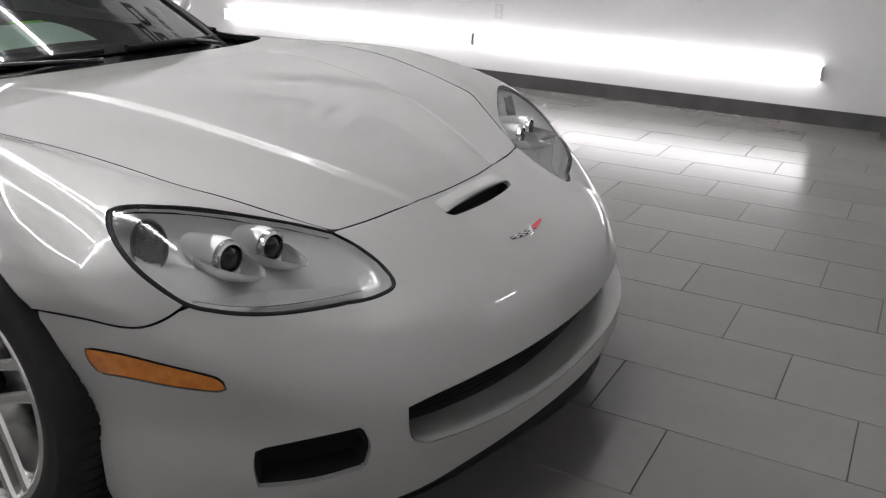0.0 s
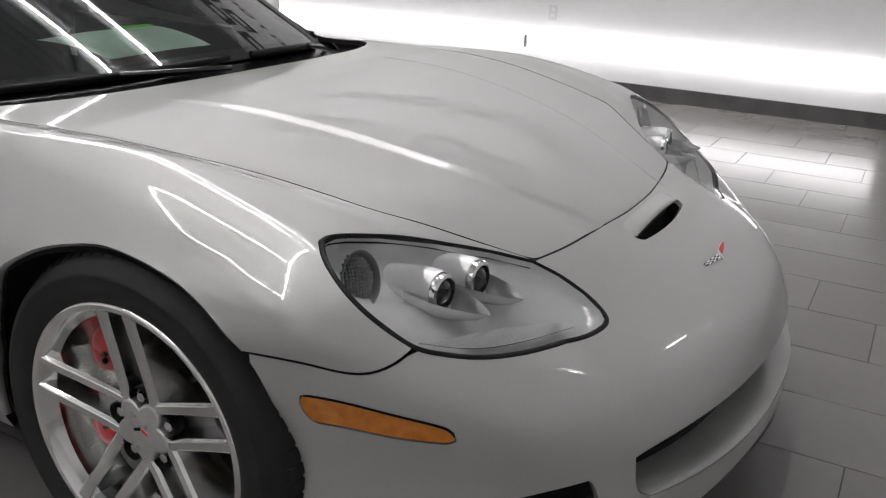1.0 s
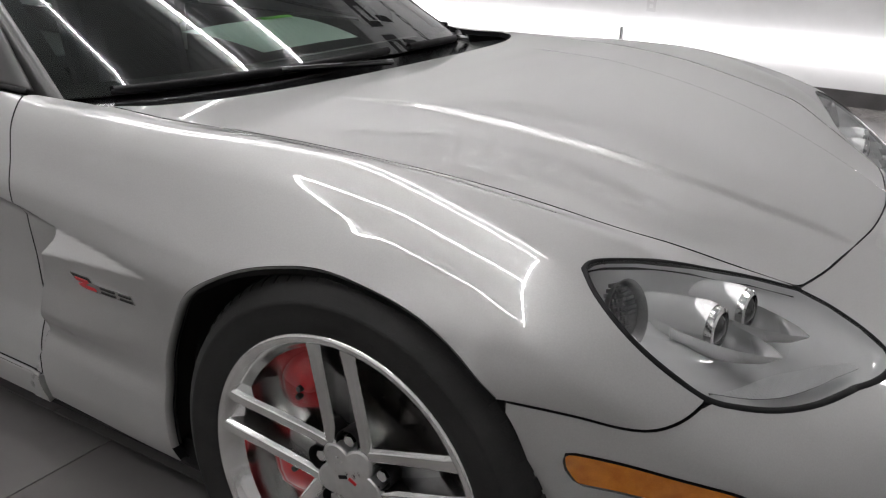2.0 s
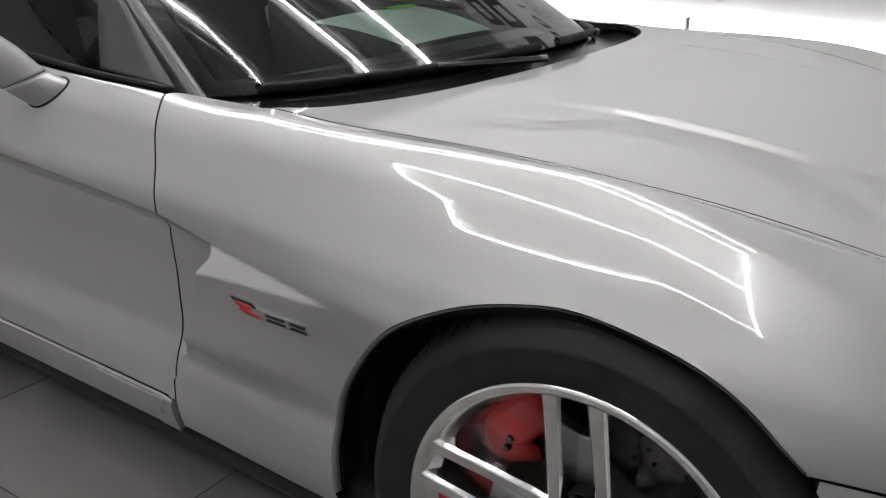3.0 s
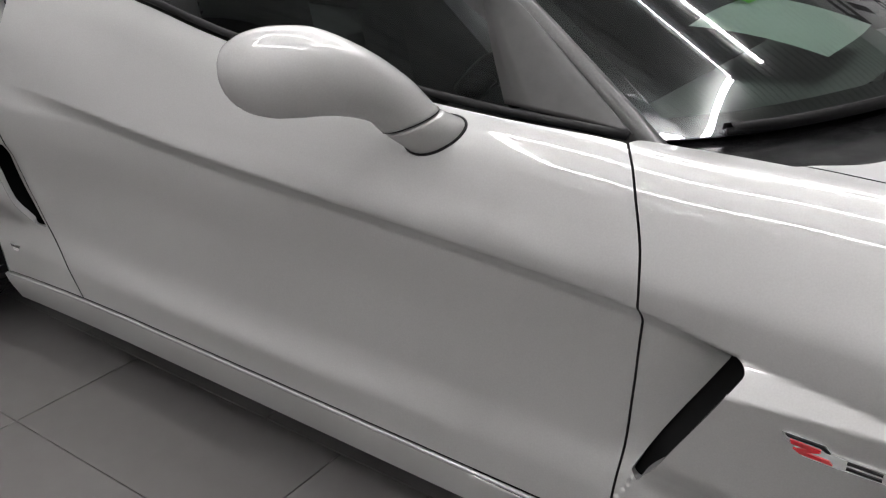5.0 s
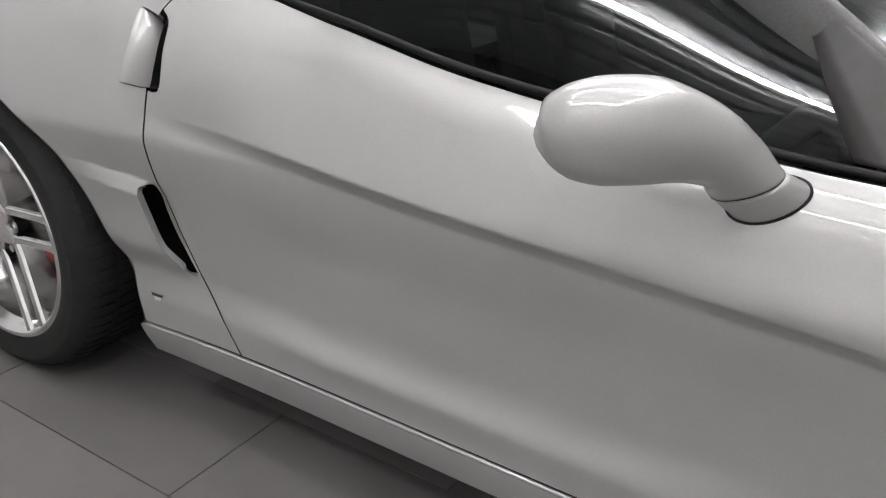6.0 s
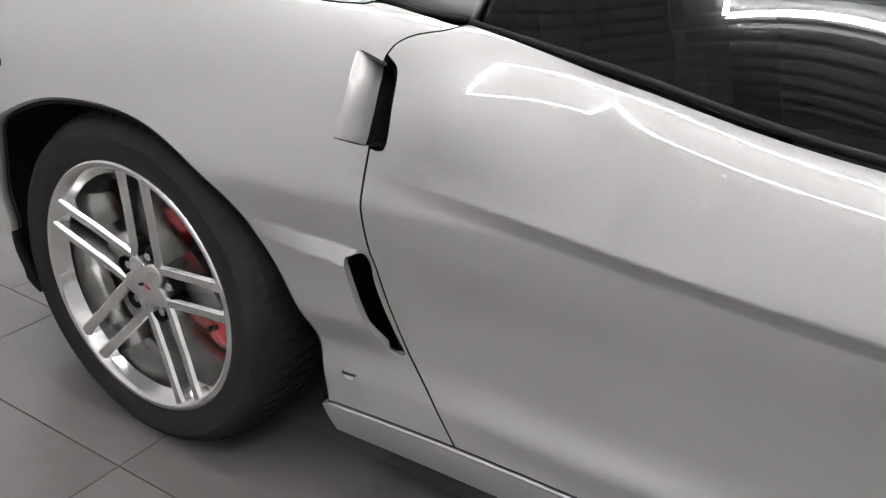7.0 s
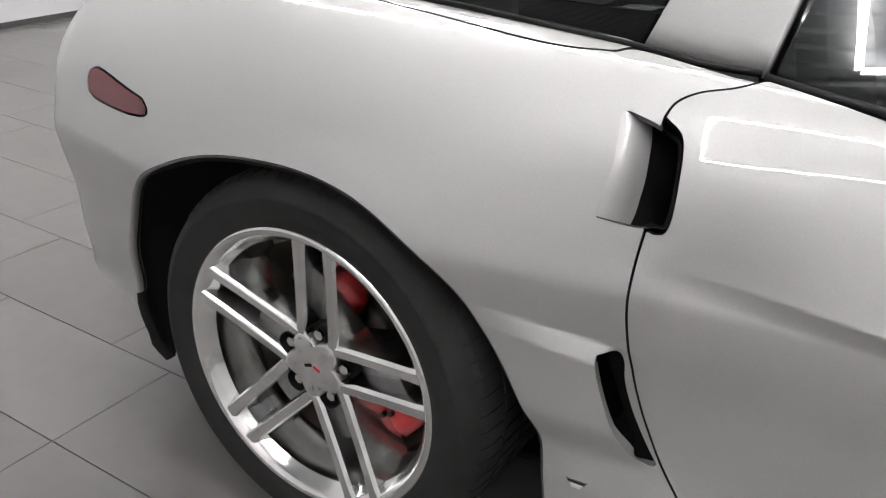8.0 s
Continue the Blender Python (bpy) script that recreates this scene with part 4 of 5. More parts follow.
    rows = [[(1.05 * r * .028 * math.cos(a), 1.05 * r * .041 * math.sin(a), z) for a in np.linspace(0, 2 * math.pi, 36)] for r, z in ((1.10, .002), (1.02, .0), (1.0, -.01), (.5, -.022), (.01, -.025))]
    sheet(bm, rows)
    bmesh.ops.transform(bm, matrix=m, verts=bm.verts)
    part("turn_bowl", bm, cast, hl, smooth=True)
    return hl


for side in (1, -1):
    head_lamp(side)


# ---- wheels ----
def wheel(name, at, radius, rim_r, width, turn, caliper_at, disc_r, side):
    """A wheel whose outer face looks along -y (side 1) or +y (side -1); at is the hub's face."""
    M = Matrix.Translation((at[0], at[1] * side, at[2])) @ Matrix.Diagonal((1, side, 1, 1))

    def put(nm, bm, m, parent=None, label="", smooth=False, flip=True):
        bmesh.ops.transform(bm, matrix=M, verts=bm.verts)
        if side < 0:
            bmesh.ops.reverse_faces(bm, faces=bm.faces)
        return part(nm, bm, m, parent or rim_ob, label, smooth)

    f = -.030                    # outer face of the rim, from the hub's face
    rim_ob = car
    bm = bmesh.new()
    lathe(bm, [(rim_r - .030, f + .030), (rim_r - .022, f + .018), (rim_r - .014, f + .004), (rim_r - .006, f - .001), (rim_r + .001, f + .001), (rim_r + .003, f + .008), (rim_r - .004, f + .016)], 96)
    bmesh.ops.recalc_face_normals(bm, faces=bm.faces)
    rim_ob = put("wheel", bm, alloy, car, "polished alloy wheel with five double spokes", True)
    bm = bmesh.new()
    lathe(bm, [(rim_r - .030, f + .030), (rim_r - .030, f + .06), (rim_r - .040, f + .075), (rim_r - .046, f + .105)], 72)
    put("barrel", bm, alloy, None, "polished rim barrel", True)
    bm = bmesh.new()
    lathe(bm, [(rim_r - .046, f + .105), (rim_r - .052, f + .14), (rim_r - .052, f + width - .02)], 48)
    put("inner_barrel", bm, rust, None, "dull brown inner barrel", True)
    # tyre with a bulged sidewall and cut tread
    s0, w = f + .004, width
    h = radius - rim_r
    prof = [(rim_r - .002, s0), (rim_r + h * .12, s0 - .006), (rim_r + h * .35, s0 - .010), (rim_r + h * .55, s0 - .008), (rim_r + h * .60, s0 - .0095), (rim_r + h * .64, s0 - .006), (rim_r + h * .80, s0 + .001), (radius - .010, s0 + .014), (radius - .003, s0 + .026)]
    prof += [(radius, s0 + .05), (radius, s0 + w * .5), (radius, s0 + w - .06), (radius - .012, s0 + w - .01), (rim_r + h * .5, s0 + w + .005), (rim_r, s0 + w - .015)]
    bm = bmesh.new()
    lathe(bm, prof, 96)
    bmesh.ops.recalc_face_normals(bm, faces=bm.faces)
    tyre = put("tyre", bm, rubber, None, "black low-profile tyre", True)
    bm = bmesh.new()
    n = 72
    for i in range(n):
        R = Matrix.Rotation(2 * math.pi * i / n, 4, "Y")
        g = radius * math.pi / n
        # shoulder blocks that wrap over the edge, then three staggered rows
        rows = [[(x, y, r) for y, r in ((s0 + .016, radius - .0075), (s0 + .026, radius - .0015), (s0 + .045, radius + .0022), (s0 + .066, radius + .0030))] for x in (-g * .74, g * .74)]
        top = [bm.verts.new(R @ Vector(p)) for p in rows[0]]
        top2 = [bm.verts.new(R @ Vector(p)) for p in rows[1]]
        low = [bm.verts.new(R @ Vector((p[0], p[1], p[2] - .006))) for p in rows[0]]
        low2 = [bm.verts.new(R @ Vector((p[0], p[1], p[2] - .006))) for p in rows[1]]
        for j in range(3):
            bm.faces.new((top[j], top[j + 1], top2[j + 1], top2[j]))
            bm.faces.new((top[j], low[j], low[j + 1], top[j + 1]))
            bm.faces.new((top2[j], top2[j + 1], low2[j + 1], low2[j]))
        bm.faces.new((top[3], low[3], low2[3], top2[3]))
        for k in range(3):
            y0 = s0 + .076 + k * (w - .13) / 3
            box(bm, (-g * .82, y0, radius - .006), (g * .82, y0 + (w - .13) / 3 - .010, radius + .003), 0, R @ Matrix.Translation((.006 * (k - 1), 0, 0)))
    bmesh.ops.recalc_face_normals(bm, faces=bm.faces)
    tagged(put("tread", bm, rubber, None, "tread blocks"), kind="stuff")
    # spokes in five pairs
    for i in range(5):
        a = radians(turn + 72 * i)
        R = Matrix.Rotation(-a, 4, "Y")
        for s in (-1, 1):
            bm = bmesh.new()
            rows = []
            for r, off, hw, y0, y1 in ((.046, .0335, .0112, .001, .060), (.080, .0330, .0115, -.002, .066), (rim_r * .62, .0318, .0118, -.013, .072), (rim_r - .035, .0308, .0125, -.023, .066), (rim_r - .012, .0308, .0150, -.0262, .050), (rim_r - .002, .0308, .0190, -.0255, .030)):
                c = s * off
                rows.append([(r, y1, c - hw * 1.75), (r, y0 + .006, c - hw), (r, y0 + .0012, c - hw * .72), (r, y0, c - hw * .55), (r, y0 + .0005, c + hw * .55), (r, y0 + .0018, c + hw * .72), (r, y0 + .006, c + hw), (r, y1, c + hw * 1.75)])
            vs = sheet(bm, rows, True)
            bm.faces.new(vs[0])
            bm.faces.new(vs[-1][::-1])
            bmesh.ops.recalc_face_normals(bm, faces=bm.faces)
            bmesh.ops.transform(bm, matrix=R, verts=bm.verts)
            put("spoke", bm, alloy, None)
        # web between the two spokes of a pair, deeper in
        bm = bmesh.new()
        box(bm, (.07, .034, -.024), (rim_r * .60, .056, .024), .004, R)
        put("web", bm, cast, None)
        # lug nut in its pocket at the root of the pair
        R2 = R
        bm = bmesh.new()
        bmesh.ops.create_cone(bm, cap_ends=True, segments=6, radius1=.0105, radius2=.0095, depth=.03)
        bmesh.ops.transform(bm, matrix=R2 @ Matrix.Translation((.060, .022, 0)) @ Matrix.Rotation(radians(90), 4, "X"), verts=bm.verts)
        put("lug_nut", bm, chrome, None)
        bm = bmesh.new()
        lathe(bm, [(.0205, .002), (.0200, .030), (.002, .034)], 24)
        bmesh.ops.transform(bm, matrix=R2 @ Matrix.Translation((.060, 0, 0)), verts=bm.verts)
        bmesh.ops.recalc_face_normals(bm, faces=bm.faces)
        put("lug_pocket", bm, black, None, "", True)
    # hub: a five-lobed disc with a cap
    bm = bmesh.new()
    rows = []
    for k, y in ((1.0, .045), (1.0, .006), (.97, .001), (.90, -.001), (.5, -.002), (.02, -.002)):
        row = []
        for j in range(80):
            b = 2 * math.pi * j / 80
            lobes = .5 + .5 * math.cos(5 * (b - radians(turn + 36)))
            r = (.043 + .021 * lobes ** .55) * k
            row.append((r * math.cos(b), y, r * math.sin(b)))
        rows.append(row)
    vs = sheet(bm, rows, True)
    bm.faces.new(vs[-1])
    bmesh.ops.recalc_face_normals(bm, faces=bm.faces)
    put("hub_cap", bm, satin, None, "satin centre cap with a tiny emblem", False)
    bm = bmesh.new()
    box(bm, (-.016, -.0035, .001), (.0, -.0018, .007), .0005, Matrix.Rotation(radians(-20), 4, "Y"))
    put("emblem", bm, black, None)
    bm = bmesh.new()
    box(bm, (.001, -.0035, .001), (.016, -.0018, .006), .0005, Matrix.Rotation(radians(25), 4, "Y"))
    put("emblem", bm, red_ink, None)
    # brake disc with drilled holes, and caliper
    bm = bmesh.new()
    yb = .085 if at[0] > -1 else .102
    lathe(bm, [(.085, yb - .03), (.09, yb - .004), (disc_r * .62, yb), (disc_r, yb), (disc_r, yb + .028), (.09, yb + .028)], 80)
    bmesh.ops.recalc_face_normals(bm, faces=bm.faces)
    put("brake_disc", bm, iron, None, "drilled brake disc", True)
    # dark dots on the face stand for the shade in the drilled holes
    bm = bmesh.new()
    for j in range(48):
        b = 2 * math.pi * j / 48
        r = disc_r * (.70 + .07 * (j % 4))
        bmesh.ops.create_cone(bm, cap_ends=True, segments=8, radius1=.0035, radius2=.0035, depth=.002,
                              matrix=Matrix.Translation((r * math.cos(b), yb - .0008, r * math.sin(b))) @ Matrix.Rotation(radians(90), 4, "X"))
    tagged(put("disc_holes", bm, void, None), kind="stuff")
    bm = bmesh.new()
    rows = []
    span = radians(98 if at[0] > -1 else 92)
    c0 = radians(caliper_at)
    ri, ro = disc_r * .76, disc_r + .036
    nseg = 16
    for j in range(nseg + 1):
        b = c0 - span / 2 + span * j / nseg
        e = min(1.0, (min(j, nseg - j) + .6) / 2.2)
        bulge = .012 * (abs(math.sin(j / nseg * math.pi * 3)))
        y0, y1 = yb - .028 * e - bulge * e, yb + .03
        row = []
        for r, y in ((ri + .012 * (1 - e), yb - .004), (ri + .010, y0 + .008), (ri + .022, y0), (ro - .024, y0), (ro - .006, y0 + .008), (ro - .01 * (1 - e), y1)):
            row.append((r * math.cos(b), y, r * math.sin(b)))
        rows.append(row)
    vs = sheet(bm, rows)
    bm.faces.new(vs[0])
    bm.faces.new(vs[-1][::-1])
    bmesh.ops.recalc_face_normals(bm, faces=bm.faces)
    put("caliper", bm, red, None, "red brake caliper", True)
    for k in (-.3, .3):
        bm = bmesh.new()
        b = c0 + span * k
        bmesh.ops.create_cone(bm, cap_ends=True, segments=12, radius1=.006, radius2=.005, depth=.012,
                              matrix=Matrix.Translation((ri * 1.18 * math.cos(b), yb - .040, ri * 1.18 * math.sin(b))) @ Matrix.Rotation(radians(90), 4, "X"))
        put("caliper_bolt", bm, iron, None)
    # upright behind the disc
    bm = bmesh.new()
    box(bm, (-.06, yb + .03, -.12), (.06, yb + .12, .14), .02)
    put("upright", bm, cast, None)
    # balance weight on the barrel and valve stem
    bm = bmesh.new()
    b = radians(118)
    box(bm, (-.018, f + .075, rim_r - .046), (.018, f + .100, rim_r - .040), .001, Matrix.Rotation(-(b - math.pi / 2), 4, "Y"))
    put("balance_weight", bm, iron, None)
    return rim_ob


for side in (1, -1):
    wheel("front", (0, -.905, .325), .325, .243, .275, 94, 174, .176, side)
    wheel("rear", (-2.708, -.910, .339), .339, .256, .325, 83, -8, .160, side)

# ---- cabin ----
W_BASE = [(-0.880, -0.700, 0.752), (-0.740, -0.588, 0.769), (-0.618, -0.390, 0.786), (-0.556, -0.200, 0.799), (-0.540, 0.000, 0.803), (-0.556, 0.200, 0.799), (-0.618, 0.390, 0.786), (-0.740, 0.588, 0.769), (-0.880, 0.700, 0.752)]
W_TOP = [(-1.56, -.540, 1.165), (-1.50, -.45, 1.190), (-1.46, -.30, 1.205), (-1.44, -.15, 1.212), (-1.435, 0, 1.214), (-1.44, .15, 1.212), (-1.46, .30, 1.205), (-1.50, .45, 1.190), (-1.56, .540, 1.165)]


def loft(bm, a, b, n=14, bow=0.0, lift=(0, 0, 1), step=.05):
    """A bowed sheet between two lines of equal point count."""
    pa, pb = np.array(a, float), np.array(b, float)
    def even(p):
        c = spline(p, .01)
        u = np.concatenate([[0], np.cumsum(np.linalg.norm(np.diff(c, axis=0), axis=1))])
        return np.stack([np.interp(np.linspace(0, u[-1], 36), u, c[:, i]) for i in range(3)], 1)
    ca, cb = even(pa), even(pb)
    rows = []
    for t in np.linspace(0, 1, n):
        rows.append([tuple(p + (q - p) * t + np.array(lift) * bow * 4 * t * (1 - t)) for p, q in zip(ca, cb)])
    return sheet(bm, rows)


bm = bmesh.new()
loft(bm, W_BASE, W_TOP, 14, .012, (.5, 0, .85))
bmesh.ops.recalc_face_normals(bm, faces=bm.faces)
windshield = part("windshield", bm, window_glass, car, "green-tinted raked windshield", smooth=True)
# black printed border of the glass
bm = bmesh.new()
grid = [[v.co.copy() for v in r] for r in loft(bm, W_BASE, W_TOP, 40, .012, (.5, 0, .85))]
bm.free()
for r0, r1, c0, c1 in ((0, 40, 0, 2), (0, 40, 34, 36), (0, 3, 0, 36)):
    bm = bmesh.new()
    sheet(bm, [[tuple(v - Vector((.0016, 0, .0028))) for v in r[c0:c1]] for r in grid[r0:r1]])
    bmesh.ops.recalc_face_normals(bm, faces=bm.faces)
    part("glass_border", bm, void, windshield, "black printed glass border", smooth=True)
cb = spline(W_BASE, .03)
# cowl between bonnet and glass
bm = bmesh.new()
ch = np.array([(x, y, 0) for x, y in hood_rear[::-1]])
ch = spline(ch, .04)
top, _ = march(np.stack([ch[:, 0], ch[:, 1], 0 * ch[:, 0] + 1.6], 1), np.tile([0, 0, -1.0], (len(ch), 1)), 0.0, 1.6)
k = np.linspace(0, len(top) - 1, 30).astype(int)
k2 = np.linspace(0, len(cb) - 1, 30).astype(int)
rows = [[tuple(top[i] + np.array((.02, 0, -.02))) for i in k], [tuple(top[i] * .6 + cb[j] * .4 + np.array((0, 0, -.030))) for i, j in zip(k, k2)], [tuple(cb[j] + np.array((.006, 0, -.012))) for j in k2], [tuple(cb[j] + np.array((-.02, 0, -.004))) for j in k2]]
sheet(bm, rows)
part("cowl", bm, cowl_mat, car, "black plastic cowl below the windshield", smooth=True)
for y0, y1 in ((-.645, -.03), (.02, .60)):
    pts = np.array([p + np.array((.004, 0, .006)) for p in cb if y0 < p[1] < y1])
    bm = bmesh.new()
    tube(bm, pts, .0060, 8)
    wip = part("wiper", bm, black, car, "black windshield wiper", smooth=True)
    bm = bmesh.new()
    sheet(bm, [[tuple(p + np.array(o)) for p in pts] for o in ((.007, 0, .000), (.009, 0, .006), (.004, 0, .014), (-.006, 0, .011), (-.007, 0, .002))])
    part("blade_spoiler", bm, black, wip, smooth=True)
    bm = bmesh.new()
    a0 = pts[len(pts) // 2] + np.array((.006, 0, .006))
    a1 = pts[int(len(pts) * .92)] + np.array((.035, .0, -.014))
    tube(bm, spline([tuple(a0), tuple((a0 + a1) / 2 + np.array((.012, 0, .002))), tuple(a1)], .03), .0075, 8)
    part("arm", bm, gloss_black, wip, smooth=True)

# pillars, side glass, roof
roof = np.array([(-1.56, -.545, 1.168), (-1.80, -.545, 1.188), (-2.05, -.535, 1.175)])
for side in (1, -1):
    S = np.array((1, side, 1))
    bm = bmesh.new()
    rows = []
    for t in np.linspace(-.12, 1, 16):
        c = np.array((-.875, -.722, .762)) * (1 - t) + np.array((-1.575, -.552, 1.170)) * t + np.array((.006, -.006, .012)) * 4 * t * (1 - t)
        w = .040 - .008 * t
        rows.append([tuple((c + np.array(o)) * S) for o in ((.014, .012, .004), (.008, -.006, .012), (-.006, -.012, .006), (-w * 1.6, -.018, -.014), (-w * 3.0, -.010, -.024), (-w * 3.0, .02, -.04))])
    sheet(bm, rows)
    bmesh.ops.recalc_face_normals(bm, faces=bm.faces)
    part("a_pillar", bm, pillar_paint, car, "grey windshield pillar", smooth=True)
    bm = bmesh.new()
    lo = np.array([(-.905, -.752, .772), (-1.15, -.760, .776), (-1.57, -.761, .806), (-1.85, -.741, .848), (-2.104, -.712, .878)])
    hi = np.array([(-.935, -.734, .800), (-1.20, -.640, .965), (-1.575, -.557, 1.160), (-1.80, -.542, 1.178), (-2.06, -.530, 1.165)])
    loft(bm, lo * S, hi * S, 8, .002, (0, -side, .2))
    bmesh.ops.recalc_face_normals(bm, faces=bm.faces)
    glass_ob = part("side_window", bm, side_glass, car, "dark tinted door window", smooth=True)
    # dark trim panel in the front corner of the window
    bm = bmesh.new()
    loft(bm, np.array([(-1.075, -.761, .786), (-1.13, -.716, .86), (-1.19, -.664, .94), (-1.30, -.621, 1.02)]) * S, np.array([(-.885, -.757, .776), (-.985, -.726, .84), (-1.09, -.690, .905), (-1.24, -.641, .99)]) * S, 5, .003, (0, -side, .2))
    r = bmesh.ops.extrude_face_region(bm, geom=bm.faces[:])
    bmesh.ops.translate(bm, vec=(0, .006 * side, -.001), verts=[v for v in r["geom"] if isinstance(v, bmesh.types.BMVert)])
    bmesh.ops.recalc_face_normals(bm, faces=bm.faces)
    part("sail_panel", bm, trim_grey, car, "dark grey trim panel at the front corner of the window", smooth=True)
    # rubber along the belt line
    bm = bmesh.new()
    belt = spline([(-.885, -.768, .776), (-1.15, -.775, .783), (-1.57, -.768, .813), (-1.85, -.753, .856), (-2.110, -.727, .886)], .04) * S
    tube(bm, belt, .007, 8)
    part("belt_seal", bm, black, car, "black belt-line seal", smooth=True)
    bm = bmesh.new()
    lo = [(-2.112, -.722, .884), (-2.20, -.722, .892), (-2.276, -.712, .899)]
    hi = [(-2.06, -.556, 1.168), (-2.13, -.552, 1.155), (-2.20, -.548, 1.14)]
    loft(bm, np.array(lo) * S, np.array(hi) * S, 8, .012, (0, -side, .2))
    r = bmesh.ops.extrude_face_region(bm, geom=bm.faces[:])
    bmesh.ops.translate(bm, vec=(0, .02 * side, -.004), verts=[v for v in r["geom"] if isinstance(v, bmesh.types.BMVert)])
    bmesh.ops.recalc_face_normals(bm, faces=bm.faces)
    part("b_pillar", bm, paint, car, "silver pillar behind the door window", smooth=True)
    bm = bmesh.new()
    lo = [(-2.284, -.704, .899), (-2.60, -.685, .918), (-2.95, -.655, .925)]
    hi = [(-2.21, -.540, 1.135), (-2.45, -.530, 1.07), (-2.93, -.62, .945)]
    loft(bm, np.array(lo) * S, np.array(hi) * S, 8, .01, (0, -side, .2))
    bmesh.ops.recalc_face_normals(bm, faces=bm.faces)
    part("quarter_window", bm, side_glass, car, "dark quarter window", smooth=True)
    bm = bmesh.new()
    qs = spline([(-2.116, -.720, .889), (-2.20, -.730, .893), (-2.28, -.716, .899), (-2.60, -.695, .917), (-2.95, -.665, .925)], .04) * S
    tube(bm, qs, .005, 6)
    part("window_seal", bm, black, car, "black window seal", smooth=True)
    bm = bmesh.new()
    tube(bm, spline([(-1.50, -.570, 1.135), (-1.56, -.555, 1.165), (-1.80, -.55, 1.187), (-2.07, -.545, 1.172)], .05) * S, .012, 8)
    part("roof_rail", bm, gloss_black, car, "black window frame rail", smooth=True)

bm = bmesh.new()
loft(bm, W_TOP, [(-2.10, y, 1.225 - .25 * y * y) for y in np.linspace(-.54, .54, 9)], 8, .018)
part("roof", bm, paint, car, "silver roof panel", smooth=True)
bm = bmesh.new()
loft(bm, [(-2.10, y, 1.225 - .25 * y * y) for y in np.linspace(-.54, .54, 9)], [(-3.05, y, .935) for y in np.linspace(-.62, .62, 9)], 10, .05)
part("hatch_glass", bm, side_glass, car, "dark rear hatch glass", smooth=True)

DECK = [[(-2.305, -.736), (-2.42, -.743), (-2.725, -.714), (-3.1, -.692), (-3.46, -.662)], [(-3.46, -.662), (-3.49, 0), (-3.46, .662)], flipped([(-2.305, -.736), (-2.42, -.743), (-2.725, -.714), (-3.1, -.692), (-3.46, -.662)]),
        [(-2.305, .736), (-2.30, .70), (-2.62, .675), (-2.97, .635)], [(-2.97, .635), (-3.06, .4), (-3.09, 0), (-3.06, -.4), (-2.97, -.635)], [(-2.97, -.635), (-2.62, -.675), (-2.30, -.70), (-2.305, -.736)]]
panel("rear_deck", "top", outline(DECK, "top", .01), [], paint, car, "silver rear deck", res=.011)
bm = bmesh.new()
rows = []
for z in np.linspace(.26, .86, 14):
    ys = np.linspace(-.70, .70, 25)
    o = np.stack([0 * ys - 4.2, ys, 0 * ys + z], 1)
    p, ok = march(o, np.tile([1.0, 0, 0], (len(ys), 1)), 0.0, 1.6)
    rows.append([tuple(v) for v in p])
sheet(bm, rows)
bmesh.ops.recalc_face_normals(bm, faces=bm.faces)
part("rear_bumper", bm, paint, car, "silver rear bumper", smooth=True)
bm = bmesh.new()
box(bm, (-3.0, -.70, .14), (.60, .70, .16), .01)
box(bm, (-2.28, -.835, .13), (-.36, .835, .20), .015)
part("underbody", bm, void, car, "black underbody")
bm = bmesh.new()
box(bm, (-2.12, -.80, .20), (-.42, -.77, .56), .01)
part("inner_sill", bm, void, car)
bm = bmesh.new()
box(bm, (-2.12, .77, .20), (-.42, .80, .56), .01)
part("inner_sill", bm, void, car)

# interior
dash_mat = mat("dark_dashboard", (.09, .09, .088), .6)
grain(dash_mat, (.10, .105, .10), (.15, .155, .15), 60, rough=(.5, .7))
bm = bmesh.new()
loft(bm, [(-.98, y, .735) for y in np.linspace(-.64, .64, 7)], [(-.70 - .40 * y * y, y, .752 - .03 * abs(y)) for y in np.linspace(-.64, .64, 7)], 6, .012)
loft(bm, [(-1.12, y, .55) for y in np.linspace(-.64, .64, 7)], [(-.98, y, .735) for y in np.linspace(-.64, .64, 7)], 6, .03, (-1, 0, 0))
part("dashboard", bm, dash_mat, car, "dark dashboard", smooth=True)
bm = bmesh.new()
box(bm, (-2.35, -.70, .20), (-.9, .70, .24))
box(bm, (-2.9, -.68, .55), (-2.2, .68, .60), .02)
part("cabin_floor", bm, cloth, car)
for s in (-1, 1):
    bm = bmesh.new()
    box(bm, (-1.85, s * .38 - .24, .30), (-1.35, s * .38 + .24, .46), .06)
    box(bm, (-2.05, s * .38 - .22, .40), (-1.87, s * .38 + .22, 1.02), .07, Matrix.Translation((-1.9, 0, .4)) @ Matrix.Rotation(radians(-14), 4, "Y") @ Matrix.Translation((1.9, 0, -.4)))
    part("seat", bm, cloth, car, "dark bucket seat")
    bm = bmesh.new()
    box(bm, (-2.10, s * .755 - .02, .40), (-.92, s * .755 + .02, .765), .02)
    part("door_lining", bm, cloth, car, "dark door lining")
    bm = bmesh.new()
    tube(bm, spline([(-1.18, s * .70, .77), (-1.13, s * .70, .82), (-1.09, s * .70, .80), (-1.08, s * .70, .77)], .01), .022, 10)
    part("tweeter_pod", bm, black, car, "black pod inside the window corner", smooth=True)
paper_mat = mat("pale_paper", (.78, .86, .80), .7)
grain(paper_mat, (.70, .80, .73), (.82, .89, .84), 9)
